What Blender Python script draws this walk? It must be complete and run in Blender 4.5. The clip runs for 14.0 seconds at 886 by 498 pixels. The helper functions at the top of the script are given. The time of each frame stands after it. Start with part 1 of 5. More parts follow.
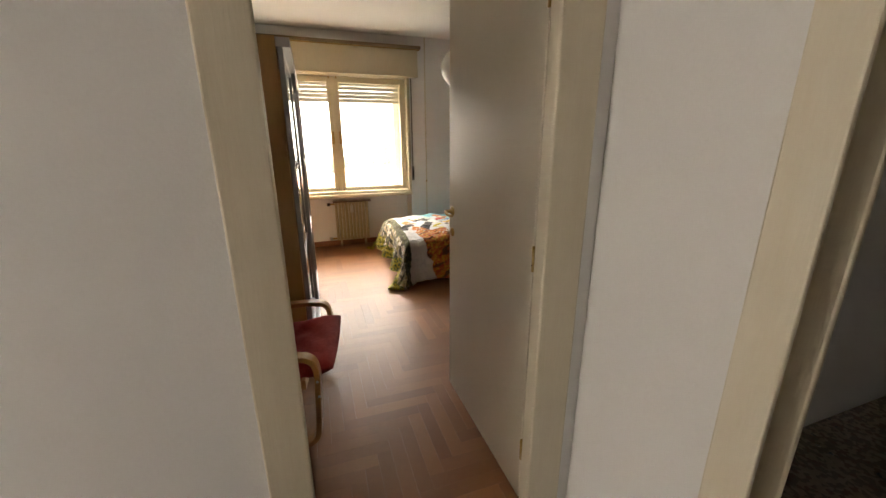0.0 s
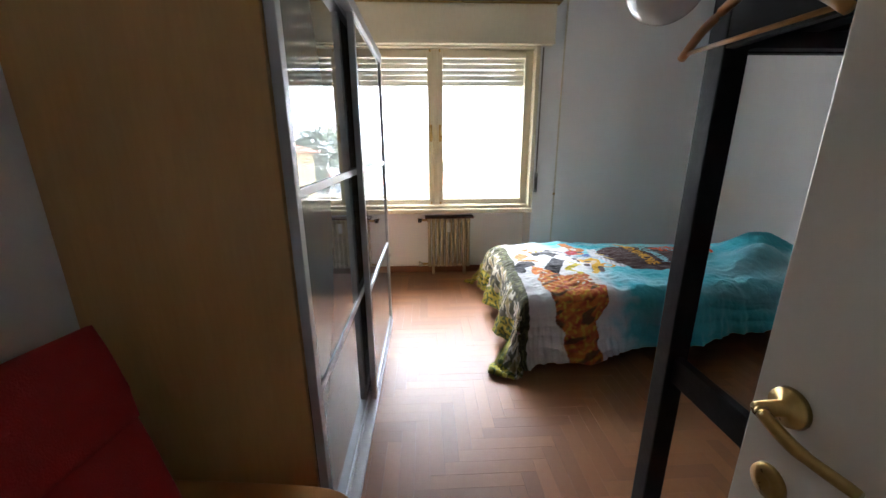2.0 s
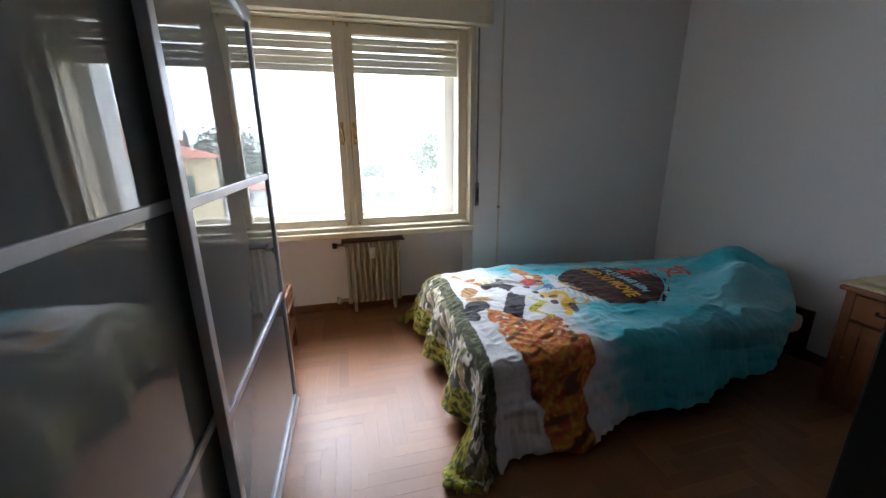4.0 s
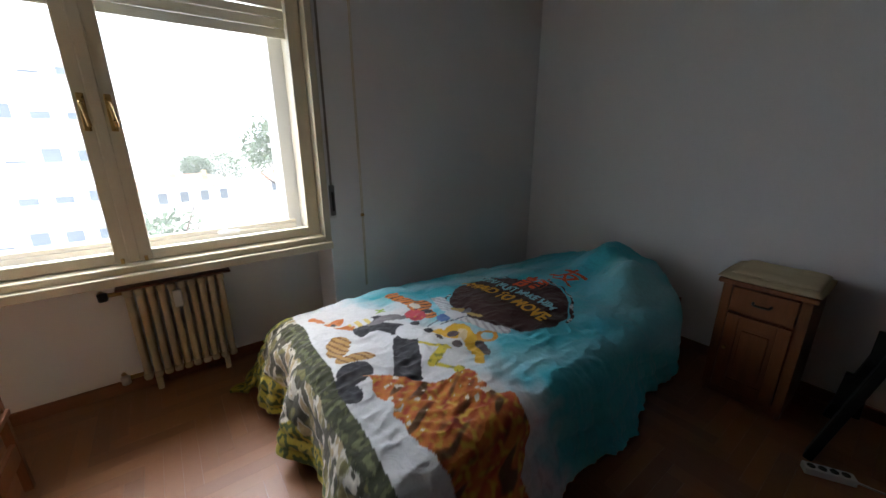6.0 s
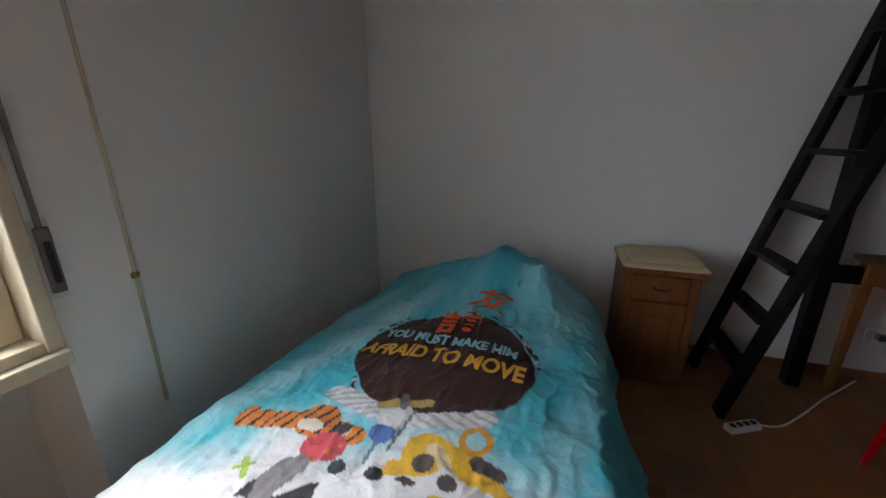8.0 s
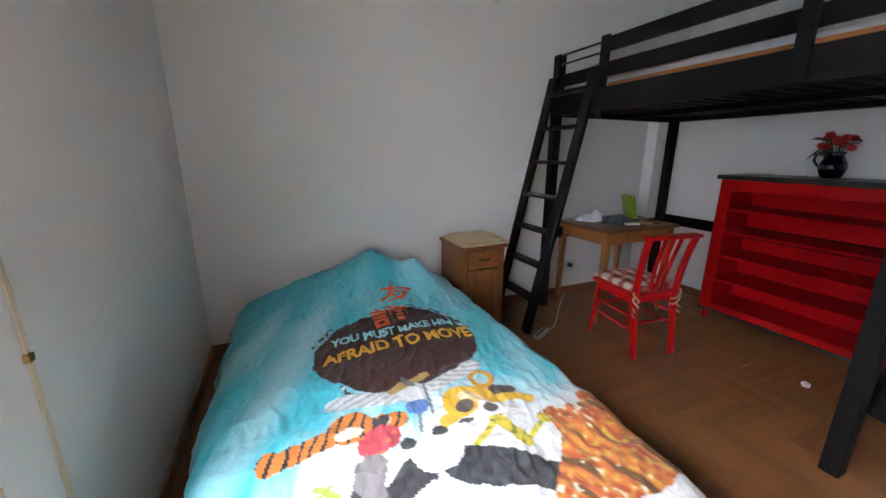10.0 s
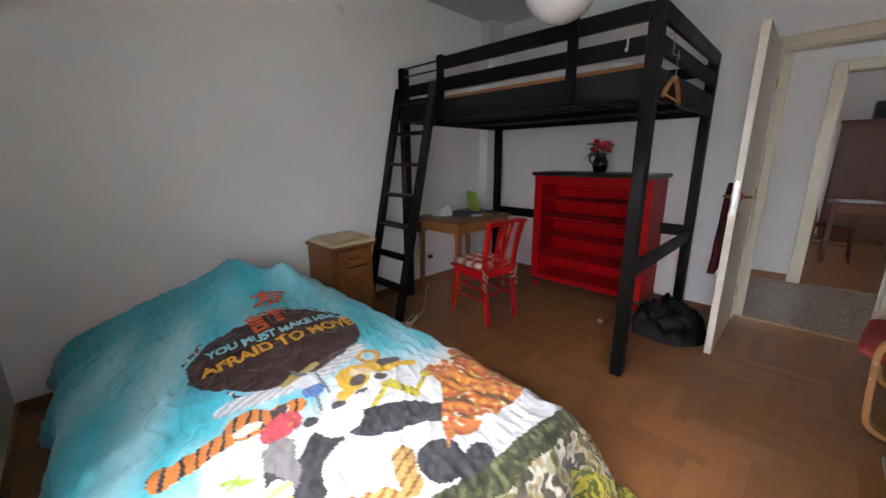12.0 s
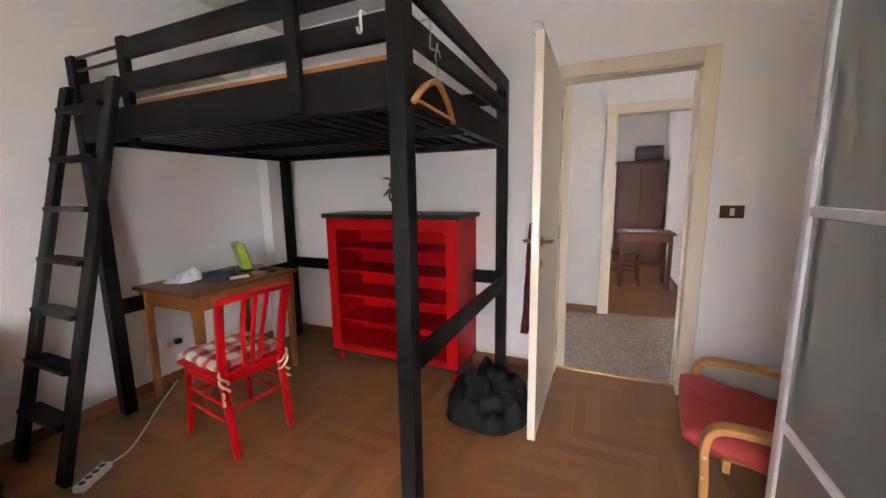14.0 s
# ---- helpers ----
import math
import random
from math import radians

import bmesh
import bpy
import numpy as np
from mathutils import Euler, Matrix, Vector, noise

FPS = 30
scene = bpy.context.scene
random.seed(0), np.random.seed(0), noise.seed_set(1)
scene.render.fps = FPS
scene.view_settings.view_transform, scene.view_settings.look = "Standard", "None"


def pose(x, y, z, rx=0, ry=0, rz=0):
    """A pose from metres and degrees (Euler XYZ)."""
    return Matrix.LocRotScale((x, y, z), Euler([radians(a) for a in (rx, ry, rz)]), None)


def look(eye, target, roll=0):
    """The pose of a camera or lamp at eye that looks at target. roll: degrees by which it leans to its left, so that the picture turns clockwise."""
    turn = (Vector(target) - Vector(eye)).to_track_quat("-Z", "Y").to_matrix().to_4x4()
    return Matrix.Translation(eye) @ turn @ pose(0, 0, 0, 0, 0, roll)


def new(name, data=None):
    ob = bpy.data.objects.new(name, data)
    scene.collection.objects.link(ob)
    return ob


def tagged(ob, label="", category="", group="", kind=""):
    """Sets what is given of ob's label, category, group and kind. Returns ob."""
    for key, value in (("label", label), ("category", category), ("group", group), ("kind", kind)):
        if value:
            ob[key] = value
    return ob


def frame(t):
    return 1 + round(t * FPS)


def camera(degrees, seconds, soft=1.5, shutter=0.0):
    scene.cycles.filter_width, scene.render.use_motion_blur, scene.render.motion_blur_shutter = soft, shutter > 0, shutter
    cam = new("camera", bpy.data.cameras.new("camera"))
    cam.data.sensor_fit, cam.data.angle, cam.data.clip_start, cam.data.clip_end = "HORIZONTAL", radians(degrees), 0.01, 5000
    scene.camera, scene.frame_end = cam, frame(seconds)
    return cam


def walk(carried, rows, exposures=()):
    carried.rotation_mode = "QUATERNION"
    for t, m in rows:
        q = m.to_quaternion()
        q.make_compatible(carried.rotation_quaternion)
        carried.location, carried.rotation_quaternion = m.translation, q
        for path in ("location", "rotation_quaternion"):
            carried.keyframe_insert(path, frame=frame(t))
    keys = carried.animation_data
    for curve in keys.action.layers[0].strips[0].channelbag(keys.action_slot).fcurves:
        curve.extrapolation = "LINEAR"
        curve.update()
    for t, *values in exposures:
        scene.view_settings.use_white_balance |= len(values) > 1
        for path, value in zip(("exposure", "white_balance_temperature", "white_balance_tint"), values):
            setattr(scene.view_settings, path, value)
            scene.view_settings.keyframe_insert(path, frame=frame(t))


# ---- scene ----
cam = camera(100.3, 14.0)
PATH = [
    (0, (0.739, 1.47, 1.44), (1.365, 3.289, 0.891), -0.3),
    (0.5, (0.827, 1.846, 1.426), (1.19, 3.734, 0.877), -0.5),
    (1, (0.92, 2.247, 1.401), (1.086, 4.164, 0.857), -0.5),
    (1.5, (0.961, 2.597, 1.401), (1.049, 4.52, 0.86), -0.2),
    (2, (0.977, 2.932, 1.409), (1.063, 4.855, 0.867), -0.3),
    (2.2, (0.997, 3.033, 1.389), (1.065, 4.962, 0.867), -1.1),
    (4.3, (1.059, 3.843, 1.417), (1.624, 5.685, 0.88), -0.1),
    (4.5, (1.068, 3.907, 1.419), (1.693, 5.727, 0.875), 0.1),
    (5, (1.102, 4.058, 1.409), (1.895, 5.811, 0.865), 0.1),
    (5.5, (1.149, 4.209, 1.388), (2.124, 5.868, 0.844), 0.1),
    (6, (1.256, 4.418, 1.407), (2.407, 5.95, 0.834), -0.1),
    (6.5, (1.331, 4.643, 1.394), (2.65, 6.034, 0.819), -0.1),
    (7, (1.45, 4.864, 1.378), (2.948, 6.043, 0.772), -0.4),
    (7.2, (1.507, 4.945, 1.369), (3.067, 6.04, 0.762), -0.5),
    (9.3, (1.422, 5.957, 1.351), (3.311, 5.538, 0.847), 0.5),
    (9.5, (1.38, 6.018, 1.345), (3.242, 5.481, 0.847), 0.5),
    (10, (1.259, 6.134, 1.36), (3.037, 5.37, 0.856), 0.2),
    (10.5, (1.205, 6.22, 1.365), (2.891, 5.273, 0.855), -0.1),
    (11, (1.168, 6.28, 1.371), (2.739, 5.155, 0.857), -0.3),
    (11.5, (1.139, 6.311, 1.357), (2.611, 5.056, 0.849), -0.4),
    (12, (1.111, 6.292, 1.35), (2.478, 4.914, 0.868), -0.4),
    (12.5, (1.065, 6.182, 1.357), (2.344, 4.709, 0.916), -0.5),
    (13, (1.047, 5.985, 1.364), (2.239, 4.423, 0.991), -0.5),
    (13.5, (1.112, 5.658, 1.362), (2.177, 3.996, 1.04), -0.6),
    (14, (1.142, 5.214, 1.347), (1.927, 3.4, 1.046), -0.8),
]
EXPOSURES = [(0, 3.15, 8300, 14), (0.5, 3.25, 7600, 13), (1.5, 3.65, 6500, 10), (2.2, 3.1, 5800, 9), (4.3, 2.35, 5700, 10), (5.0, 2.0, 5800, 10), (5.5, 1.82, 5900, 10), (7.2, 1.86, 6150, 12), (9.3, 3.58, 6050, 12), (11.0, 3.43, 6100, 13), (12.5, 3.4, 6300, 14), (13.5, 3.88, 6600, 17), (14, 4.28, 6800, 19)]
walk(cam, [(t, look(eye, target, roll)) for t, eye, target, roll in PATH], EXPOSURES)

# ---------------------------------------------------------------- light
world = bpy.data.worlds.new("overcast")
scene.world = world
world.use_nodes = True
wn = world.node_tree.nodes
sky = wn.new("ShaderNodeTexSky")
sky.sky_type = "NISHITA"
sky.sun_disc = False
sky.sun_elevation, sky.sun_rotation = radians(60), radians(-14)
sky.air_density, sky.dust_density, sky.ozone_density = 1.0, 6.0, 1.0
wn["Background"].inputs["Strength"].default_value = 0.15
pale = wn.new("ShaderNodeMixRGB")
pale.inputs[0].default_value = 0.6
pale.inputs[2].default_value = (14.0, 14.8, 16.0, 1)
world.node_tree.links.new(sky.outputs[0], pale.inputs[1])
world.node_tree.links.new(pale.outputs[0], wn["Background"].inputs["Color"])

sun_data = bpy.data.lights.new("sun", "SUN")
sun_data.energy, sun_data.angle, sun_data.color = 1.5, radians(60), (1, 0.97, 0.93)
sun = new("sun", sun_data)
sun.matrix_world = look((0, 0, 30), (4, -16, 0))

# ---------------------------------------------------------------- materials
def material(name, color, rough=0.6, metal=0.0, second=None, scale=8.0, mix=0.5, bump=0.1, bump_scale=60.0, stretch=(1, 1, 1), spec=0.5, coat=0.0, island=0.0, obj_random=0.0, rough_var=0.1, coat_rough=0.15):
    """Two-scale noise colour with bump, in object space."""
    m = bpy.data.materials.new(name)
    m.use_nodes = True
    nt = m.node_tree
    n, l = nt.nodes, nt.links
    b = n["Principled BSDF"]
    tc = n.new("ShaderNodeTexCoord")
    mp = n.new("ShaderNodeMapping")
    mp.inputs["Scale"].default_value = stretch
    l.new(tc.outputs["Object"], mp.inputs["Vector"])
    if obj_random:
        oi = n.new("ShaderNodeObjectInfo")
        ad = n.new("ShaderNodeVectorMath")
        mu = n.new("ShaderNodeMath"); mu.operation = "MULTIPLY"; mu.inputs[1].default_value = 37.0
        l.new(oi.outputs["Random"], mu.inputs[0])
        l.new(mp.outputs[0], ad.inputs[0]); l.new(mu.outputs[0], ad.inputs[1])
        vec = ad.outputs[0]
    else:
        vec = mp.outputs[0]
    big = n.new("ShaderNodeTexNoise"); big.inputs["Scale"].default_value = scale; big.inputs["Detail"].default_value = 4
    fine = n.new("ShaderNodeTexNoise"); fine.inputs["Scale"].default_value = bump_scale; fine.inputs["Detail"].default_value = 5
    l.new(vec, big.inputs["Vector"]); l.new(vec, fine.inputs["Vector"])
    ramp = n.new("ShaderNodeValToRGB")
    c2 = second or tuple(c * (1 - 0.25 * mix) for c in color)
    ramp.color_ramp.elements[0].position, ramp.color_ramp.elements[1].position = 0.5 - 0.25, 0.5 + 0.25
    ramp.color_ramp.elements[0].color, ramp.color_ramp.elements[1].color = (*c2, 1), (*color, 1)
    av = n.new("ShaderNodeMath"); av.operation = "MULTIPLY_ADD"; av.inputs[1].default_value = 0.35
    l.new(fine.outputs[0], av.inputs[0])
    sc = n.new("ShaderNodeMath"); sc.operation = "MULTIPLY"; sc.inputs[1].default_value = 0.65
    l.new(big.outputs[0], sc.inputs[0]); l.new(sc.outputs[0], av.inputs[2])
    l.new(av.outputs[0], ramp.inputs[0])
    out = ramp.outputs[0]
    if island or obj_random:
        hv = n.new("ShaderNodeHueSaturation")
        src = n.new("ShaderNodeNewGeometry").outputs["Random Per Island"] if island else oi.outputs["Random"]
        mr = n.new("ShaderNodeMapRange")
        amp = island or obj_random
        mr.inputs[3].default_value, mr.inputs[4].default_value = 1 - amp, 1 + amp
        l.new(src, mr.inputs[0]); l.new(mr.outputs[0], hv.inputs["Value"]); l.new(out, hv.inputs["Color"])
        out = hv.outputs[0]
    l.new(out, b.inputs["Base Color"])
    rr = n.new("ShaderNodeMapRange")
    rr.inputs[3].default_value, rr.inputs[4].default_value = max(0.02, rough - rough_var), min(1, rough + rough_var)
    l.new(big.outputs[0], rr.inputs[0]); l.new(rr.outputs[0], b.inputs["Roughness"])
    b.inputs["Metallic"].default_value = metal
    b.inputs["Specular IOR Level"].default_value = spec
    b.inputs["Coat Weight"].default_value = coat
    b.inputs["Coat Roughness"].default_value = coat_rough
    if bump:
        bp = n.new("ShaderNodeBump"); bp.inputs["Strength"].default_value = bump; bp.inputs["Distance"].default_value = 0.004
        l.new(fine.outputs[0], bp.inputs["Height"]); l.new(bp.outputs[0], b.inputs["Normal"])
    return m


WALL = material("wall_paint", (0.83, 0.825, 0.82), 0.75, second=(0.78, 0.775, 0.77), scale=1.6, bump=0.12, bump_scale=140, spec=0.25)
CEIL = material("ceiling_paint", (0.78, 0.78, 0.77), 0.8, second=(0.73, 0.73, 0.72), scale=1.2, bump=0.08, bump_scale=120, spec=0.2)
CORR = material("corridor_paint", (0.78, 0.76, 0.73), 0.7, second=(0.72, 0.70, 0.67), scale=1.4, bump=0.12, bump_scale=130, spec=0.3)
CREAM = material("cream_paint", (0.66, 0.60, 0.45), 0.42, second=(0.58, 0.51, 0.36), scale=3, bump=0.1, bump_scale=50, stretch=(1, 1, 0.35))
DOORPAINT = material("door_paint", (0.79, 0.72, 0.60), 0.35, second=(0.75, 0.68, 0.56), scale=1.5, bump=0.04, bump_scale=40)
TRIMPAINT = material("trim_paint", (0.72, 0.65, 0.52), 0.4, second=(0.66, 0.58, 0.44), scale=5, bump=0.15, bump_scale=30, stretch=(6, 6, 0.5))
PARQUET = material("parquet_oak", (0.285, 0.122, 0.044), 0.45, second=(0.23, 0.092, 0.032), scale=3, bump=0.06, bump_scale=40, spec=0.5, obj_random=0.17, rough_var=0.06, coat=0.28, coat_rough=0.36)
PARQUET_J = material("parquet_oak_far", (0.285, 0.122, 0.044), 0.45, second=(0.23, 0.092, 0.032), scale=3, bump=0.06, bump_scale=40, spec=0.5, island=0.17, rough_var=0.06, coat=0.28, coat_rough=0.36)
JOINT = material("joint_dark", (0.15, 0.065, 0.03), 0.8)
SKIRT = material("skirting_wood", (0.27, 0.115, 0.05), 0.4, second=(0.18, 0.07, 0.03), scale=4, bump=0.1, bump_scale=40, stretch=(1, 1, 8))
BLACKWOOD = material("black_wood", (0.006, 0.0055, 0.006), 0.5, spec=0.16, second=(0.011, 0.010, 0.010), scale=6, bump=0.3, bump_scale=40, stretch=(1, 1, 1), rough_var=0.15)
OAKVENEER = material("oak_veneer", (0.67, 0.41, 0.175), 0.42, second=(0.55, 0.305, 0.115), scale=3.5, bump=0.06, bump_scale=30, stretch=(3, 8, 0.35))
PINE = material("pine_varnish", (0.26, 0.095, 0.03), 0.42, second=(0.15, 0.05, 0.015), scale=4, bump=0.12, bump_scale=30, stretch=(5, 5, 0.7))
DESKWOOD = material("desk_wood", (0.38, 0.15, 0.04), 0.4, second=(0.27, 0.10, 0.026), scale=4, bump=0.1, bump_scale=30, stretch=(4, 4, 0.7))
BENTWOOD = material("bentwood", (0.50, 0.235, 0.07), 0.32, second=(0.40, 0.175, 0.05), scale=8, bump=0.05, bump_scale=40)
DARKWOOD = material("dark_wood", (0.15, 0.048, 0.024), 0.35, second=(0.09, 0.028, 0.014), scale=4, bump=0.1, bump_scale=30, stretch=(4, 4, 0.5))
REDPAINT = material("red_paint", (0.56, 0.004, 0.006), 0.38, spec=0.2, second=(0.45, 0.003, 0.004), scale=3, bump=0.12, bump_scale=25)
# copy of the red paint, darkened for the shade inside the bookcase
REDIN = material("red_paint_shaded", (0.50, 0.004, 0.007), 0.5, spec=0.12, second=(0.40, 0.003, 0.005), scale=3, bump=0.12, bump_scale=25)
GREENPAINT = material("dark_green_paint", (0.035, 0.05, 0.035), 0.4, second=(0.022, 0.033, 0.024), scale=5, bump=0.1)
REDCLOTH = material("red_cloth", (0.42, 0.035, 0.03), 0.85, second=(0.33, 0.022, 0.02), scale=6, bump=0.5, bump_scale=260, spec=0.2)
# pinkish red; on the armchair seat it paints in the sheen of daylight
PINKCLOTH = material("pinkish_red_velvet", (0.50, 0.085, 0.075), 0.8, second=(0.30, 0.03, 0.03), scale=14, bump=0.6, bump_scale=45, spec=0.25)
ALU = material("brushed_aluminium", (0.54, 0.55, 0.58), 0.42, metal=0.4, scale=30, bump=0.05, bump_scale=200, stretch=(1, 1, 0.05))
GREYGLASS = material("grey_glass", (0.15, 0.16, 0.16), 0.015, second=(0.135, 0.145, 0.145), scale=2, bump=0, spec=0.9, rough_var=0.008)
DARKGAP = material("dark_gap", (0.02, 0.018, 0.016), 0.7)
BRASS = material("aged_brass", (0.55, 0.38, 0.14), 0.3, metal=1.0, second=(0.35, 0.22, 0.08), scale=30, bump=0.1)
STEEL = material("steel", (0.55, 0.55, 0.55), 0.3, metal=1.0, scale=30, bump=0.05)
RADIATOR = material("radiator_enamel", (0.55, 0.46, 0.31), 0.4, second=(0.45, 0.36, 0.22), scale=7, bump=0.08)
BLACKCLOTH = material("black_knit", (0.020, 0.020, 0.022), 0.95, second=(0.022, 0.022, 0.023), scale=20, bump=1.0, bump_scale=90, spec=0.1)
MAROON = material("maroon_cloth", (0.10, 0.018, 0.02), 0.9, scale=10, bump=0.5, bump_scale=160, spec=0.1)
BEIGECLOTH = material("beige_cloth", (0.66, 0.55, 0.36), 0.9, second=(0.56, 0.45, 0.28), scale=6, bump=0.4, bump_scale=200, spec=0.1)
WHITEPLASTIC = material("white_plastic", (0.75, 0.75, 0.73), 0.4, scale=10, bump=0)
WHITECLOTH = material("white_sheet", (0.72, 0.74, 0.78), 0.9, second=(0.62, 0.64, 0.69), scale=6, bump=0.3, bump_scale=90, spec=0.1)
MATTRESS = material("mattress_ticking", (0.70, 0.66, 0.58), 0.9, scale=8, bump=0.3, bump_scale=160)
NAVYGLAZE = material("navy_glaze", (0.008, 0.010, 0.03), 0.12, scale=8, bump=0.05, coat=0.5)
ROSE = material("rose_petal", (0.55, 0.02, 0.02), 0.6, second=(0.35, 0.01, 0.012), scale=30, bump=0.2)
LEAF = material("leaf_green", (0.06, 0.11, 0.03), 0.6, second=(0.035, 0.07, 0.02), scale=20, bump=0.2)
LIME = material("lime_plastic", (0.30, 0.42, 0.03), 0.4, scale=10, bump=0)
BLACKPLASTIC = material("black_plastic", (0.02, 0.02, 0.022), 0.4, scale=10, bump=0)
GREYCLOTH = material("grey_cloth", (0.055, 0.075, 0.095), 0.9, second=(0.025, 0.035, 0.05), scale=14, bump=0.5, bump_scale=120)
BROWNPLASTIC = material("brown_plastic", (0.11, 0.055, 0.02), 0.35, scale=10, bump=0)
OPALGLASS = material("opal_glass", (0.62, 0.62, 0.60), 0.12, scale=3, bump=0, coat=0.4)
MARBLE = material("pale_marble", (0.62, 0.58, 0.50), 0.3, second=(0.5, 0.46, 0.4), scale=8, bump=0.03)
STUCCO_W = material("white_stucco", (0.72, 0.71, 0.68), 0.9, second=(0.62, 0.61, 0.58), scale=0.4, bump=0.1)
STUCCO_Y = material("ochre_stucco", (0.58, 0.47, 0.27), 0.9, second=(0.48, 0.38, 0.21), scale=0.4, bump=0.1)
ROOFTILE = material("terracotta_roof", (0.38, 0.14, 0.08), 0.85, second=(0.26, 0.09, 0.055), scale=1.5, bump=0.5, bump_scale=14)
GRASS = material("ground_mixed", (0.38, 0.37, 0.34), 0.95, second=(0.24, 0.25, 0.20), scale=0.08, bump=0.2, bump_scale=3)
ASPHALT = material("asphalt", (0.06, 0.06, 0.06), 0.9, scale=1, bump=0.2)
FOLIAGE = material("foliage", (0.16, 0.19, 0.12), 0.8, second=(0.11, 0.135, 0.08), scale=1.2, bump=0.2, island=0.3)
BARK = material("bark", (0.12, 0.085, 0.06), 0.9, scale=4, bump=0.5)
SHUTTERGREEN = material("shutter_green", (0.05, 0.08, 0.06), 0.6, scale=4, bump=0)
SLAT = material("shutter_slat", (0.55, 0.51, 0.38), 0.5, second=(0.46, 0.42, 0.3), scale=4, bump=0.05)
DARKPANE = material("far_window_pane", (0.17, 0.19, 0.21), 0.55, spec=0.15, scale=3, bump=0)


def glass_material():
    m = bpy.data.materials.new("window_glass")
    m.use_nodes = True
    b = m.node_tree.nodes["Principled BSDF"]
    b.inputs["Base Color"].default_value = (1, 1, 1, 1)
    b.inputs["Roughness"].default_value = 0.0
    b.inputs["Transmission Weight"].default_value = 1.0
    b.inputs["IOR"].default_value = 1.05
    # a thin translucent veil in the glass stands in for outdoor haze and glare
    n, l = m.node_tree.nodes, m.node_tree.links
    veil = n.new("ShaderNodeBsdfTranslucent")
    veil.inputs["Color"].default_value = (0.85, 0.88, 0.90, 1)
    nz = n.new("ShaderNodeTexNoise"); nz.inputs["Scale"].default_value = 3.0; nz.inputs["Detail"].default_value = 5
    mr = n.new("ShaderNodeMapRange"); mr.inputs[3].default_value, mr.inputs[4].default_value = 0.020, 0.036
    l.new(nz.outputs[0], mr.inputs[0])
    mx = n.new("ShaderNodeMixShader")
    l.new(mr.outputs[0], mx.inputs[0]); l.new(b.outputs[0], mx.inputs[1]); l.new(veil.outputs[0], mx.inputs[2])
    l.new(mx.outputs[0], n["Material Output"].inputs["Surface"])
    return m


GLASS = glass_material()


def terrazzo_material():
    m = bpy.data.materials.new("terrazzo")
    m.use_nodes = True
    n, l = m.node_tree.nodes, m.node_tree.links
    b = n["Principled BSDF"]
    tc = n.new("ShaderNodeTexCoord")
    v = n.new("ShaderNodeTexVoronoi"); v.inputs["Scale"].default_value = 55
    l.new(tc.outputs["Object"], v.inputs["Vector"])
    r = n.new("ShaderNodeValToRGB")
    for p, c in ((0.0, (0.17, 0.135, 0.105)), (0.35, (0.26, 0.21, 0.165)), (0.6, (0.18, 0.12, 0.09)), (0.8, (0.28, 0.235, 0.19))):
        e = r.color_ramp.elements.new(p); e.color = (*c, 1)
    r.color_ramp.interpolation = "CONSTANT"
    sep = n.new("ShaderNodeSeparateColor")
    l.new(v.outputs["Color"], sep.inputs[0]); l.new(sep.outputs[0], r.inputs[0])
    l.new(r.outputs[0], b.inputs["Base Color"])
    b.inputs["Roughness"].default_value = 0.18
    return m


TERRAZZO = terrazzo_material()


def attribute_material(name, rough=0.85, bump_scale=70.0, bump=0.32):
    """Printed or woven cloth: its dyed pattern is stored on the mesh."""
    m = bpy.data.materials.new(name)
    m.use_nodes = True
    n, l = m.node_tree.nodes, m.node_tree.links
    b = n["Principled BSDF"]
    at = n.new("ShaderNodeAttribute"); at.attribute_name = "print"
    tc = n.new("ShaderNodeTexCoord")
    nz = n.new("ShaderNodeTexNoise"); nz.inputs["Scale"].default_value = bump_scale; nz.inputs["Detail"].default_value = 4
    l.new(tc.outputs["Object"], nz.inputs["Vector"])
    mr = n.new("ShaderNodeMapRange"); mr.inputs[3].default_value, mr.inputs[4].default_value = 0.86, 1.1
    l.new(nz.outputs[0], mr.inputs[0])
    hv = n.new("ShaderNodeHueSaturation")
    l.new(mr.outputs[0], hv.inputs["Value"]); l.new(at.outputs["Color"], hv.inputs["Color"])
    l.new(hv.outputs[0], b.inputs["Base Color"])
    b.inputs["Roughness"].default_value = rough
    b.inputs["Specular IOR Level"].default_value = 0.2
    b.inputs["Sheen Weight"].default_value = 0.15
    w = n.new("ShaderNodeTexNoise"); w.inputs["Scale"].default_value = 14; w.inputs["Detail"].default_value = 7; w.inputs["Distortion"].default_value = 1.2
    l.new(tc.outputs["Object"], w.inputs["Vector"])
    bp = n.new("ShaderNodeBump"); bp.inputs["Strength"].default_value = bump; bp.inputs["Distance"].default_value = 0.03
    l.new(w.outputs[0], bp.inputs["Height"]); l.new(bp.outputs[0], b.inputs["Normal"])
    return m


PRINTED = attribute_material("printed_cotton")
CHECKED = attribute_material("checked_cotton", bump=0.2)


def flat(name, color, rough=0.8):
    return material(name, color, rough, scale=30, mix=0.3, bump=0.1)


INK_Y, INK_B, INK_O = flat("ink_yellow", (0.72, 0.36, 0.03)), flat("ink_blue", (0.28, 0.58, 0.66)), flat("ink_orange", (0.68, 0.10, 0.02))


# ---------------------------------------------------------------- building helpers
def obj(name, bm, mat, smooth=False):
    me = bpy.data.meshes.new(name)
    bmesh.ops.recalc_face_normals(bm, faces=bm.faces)
    bm.to_mesh(me)
    bm.free()
    me.materials.append(mat)
    if smooth:
        for p in me.polygons:
            p.use_smooth = True
    return new(name, me)


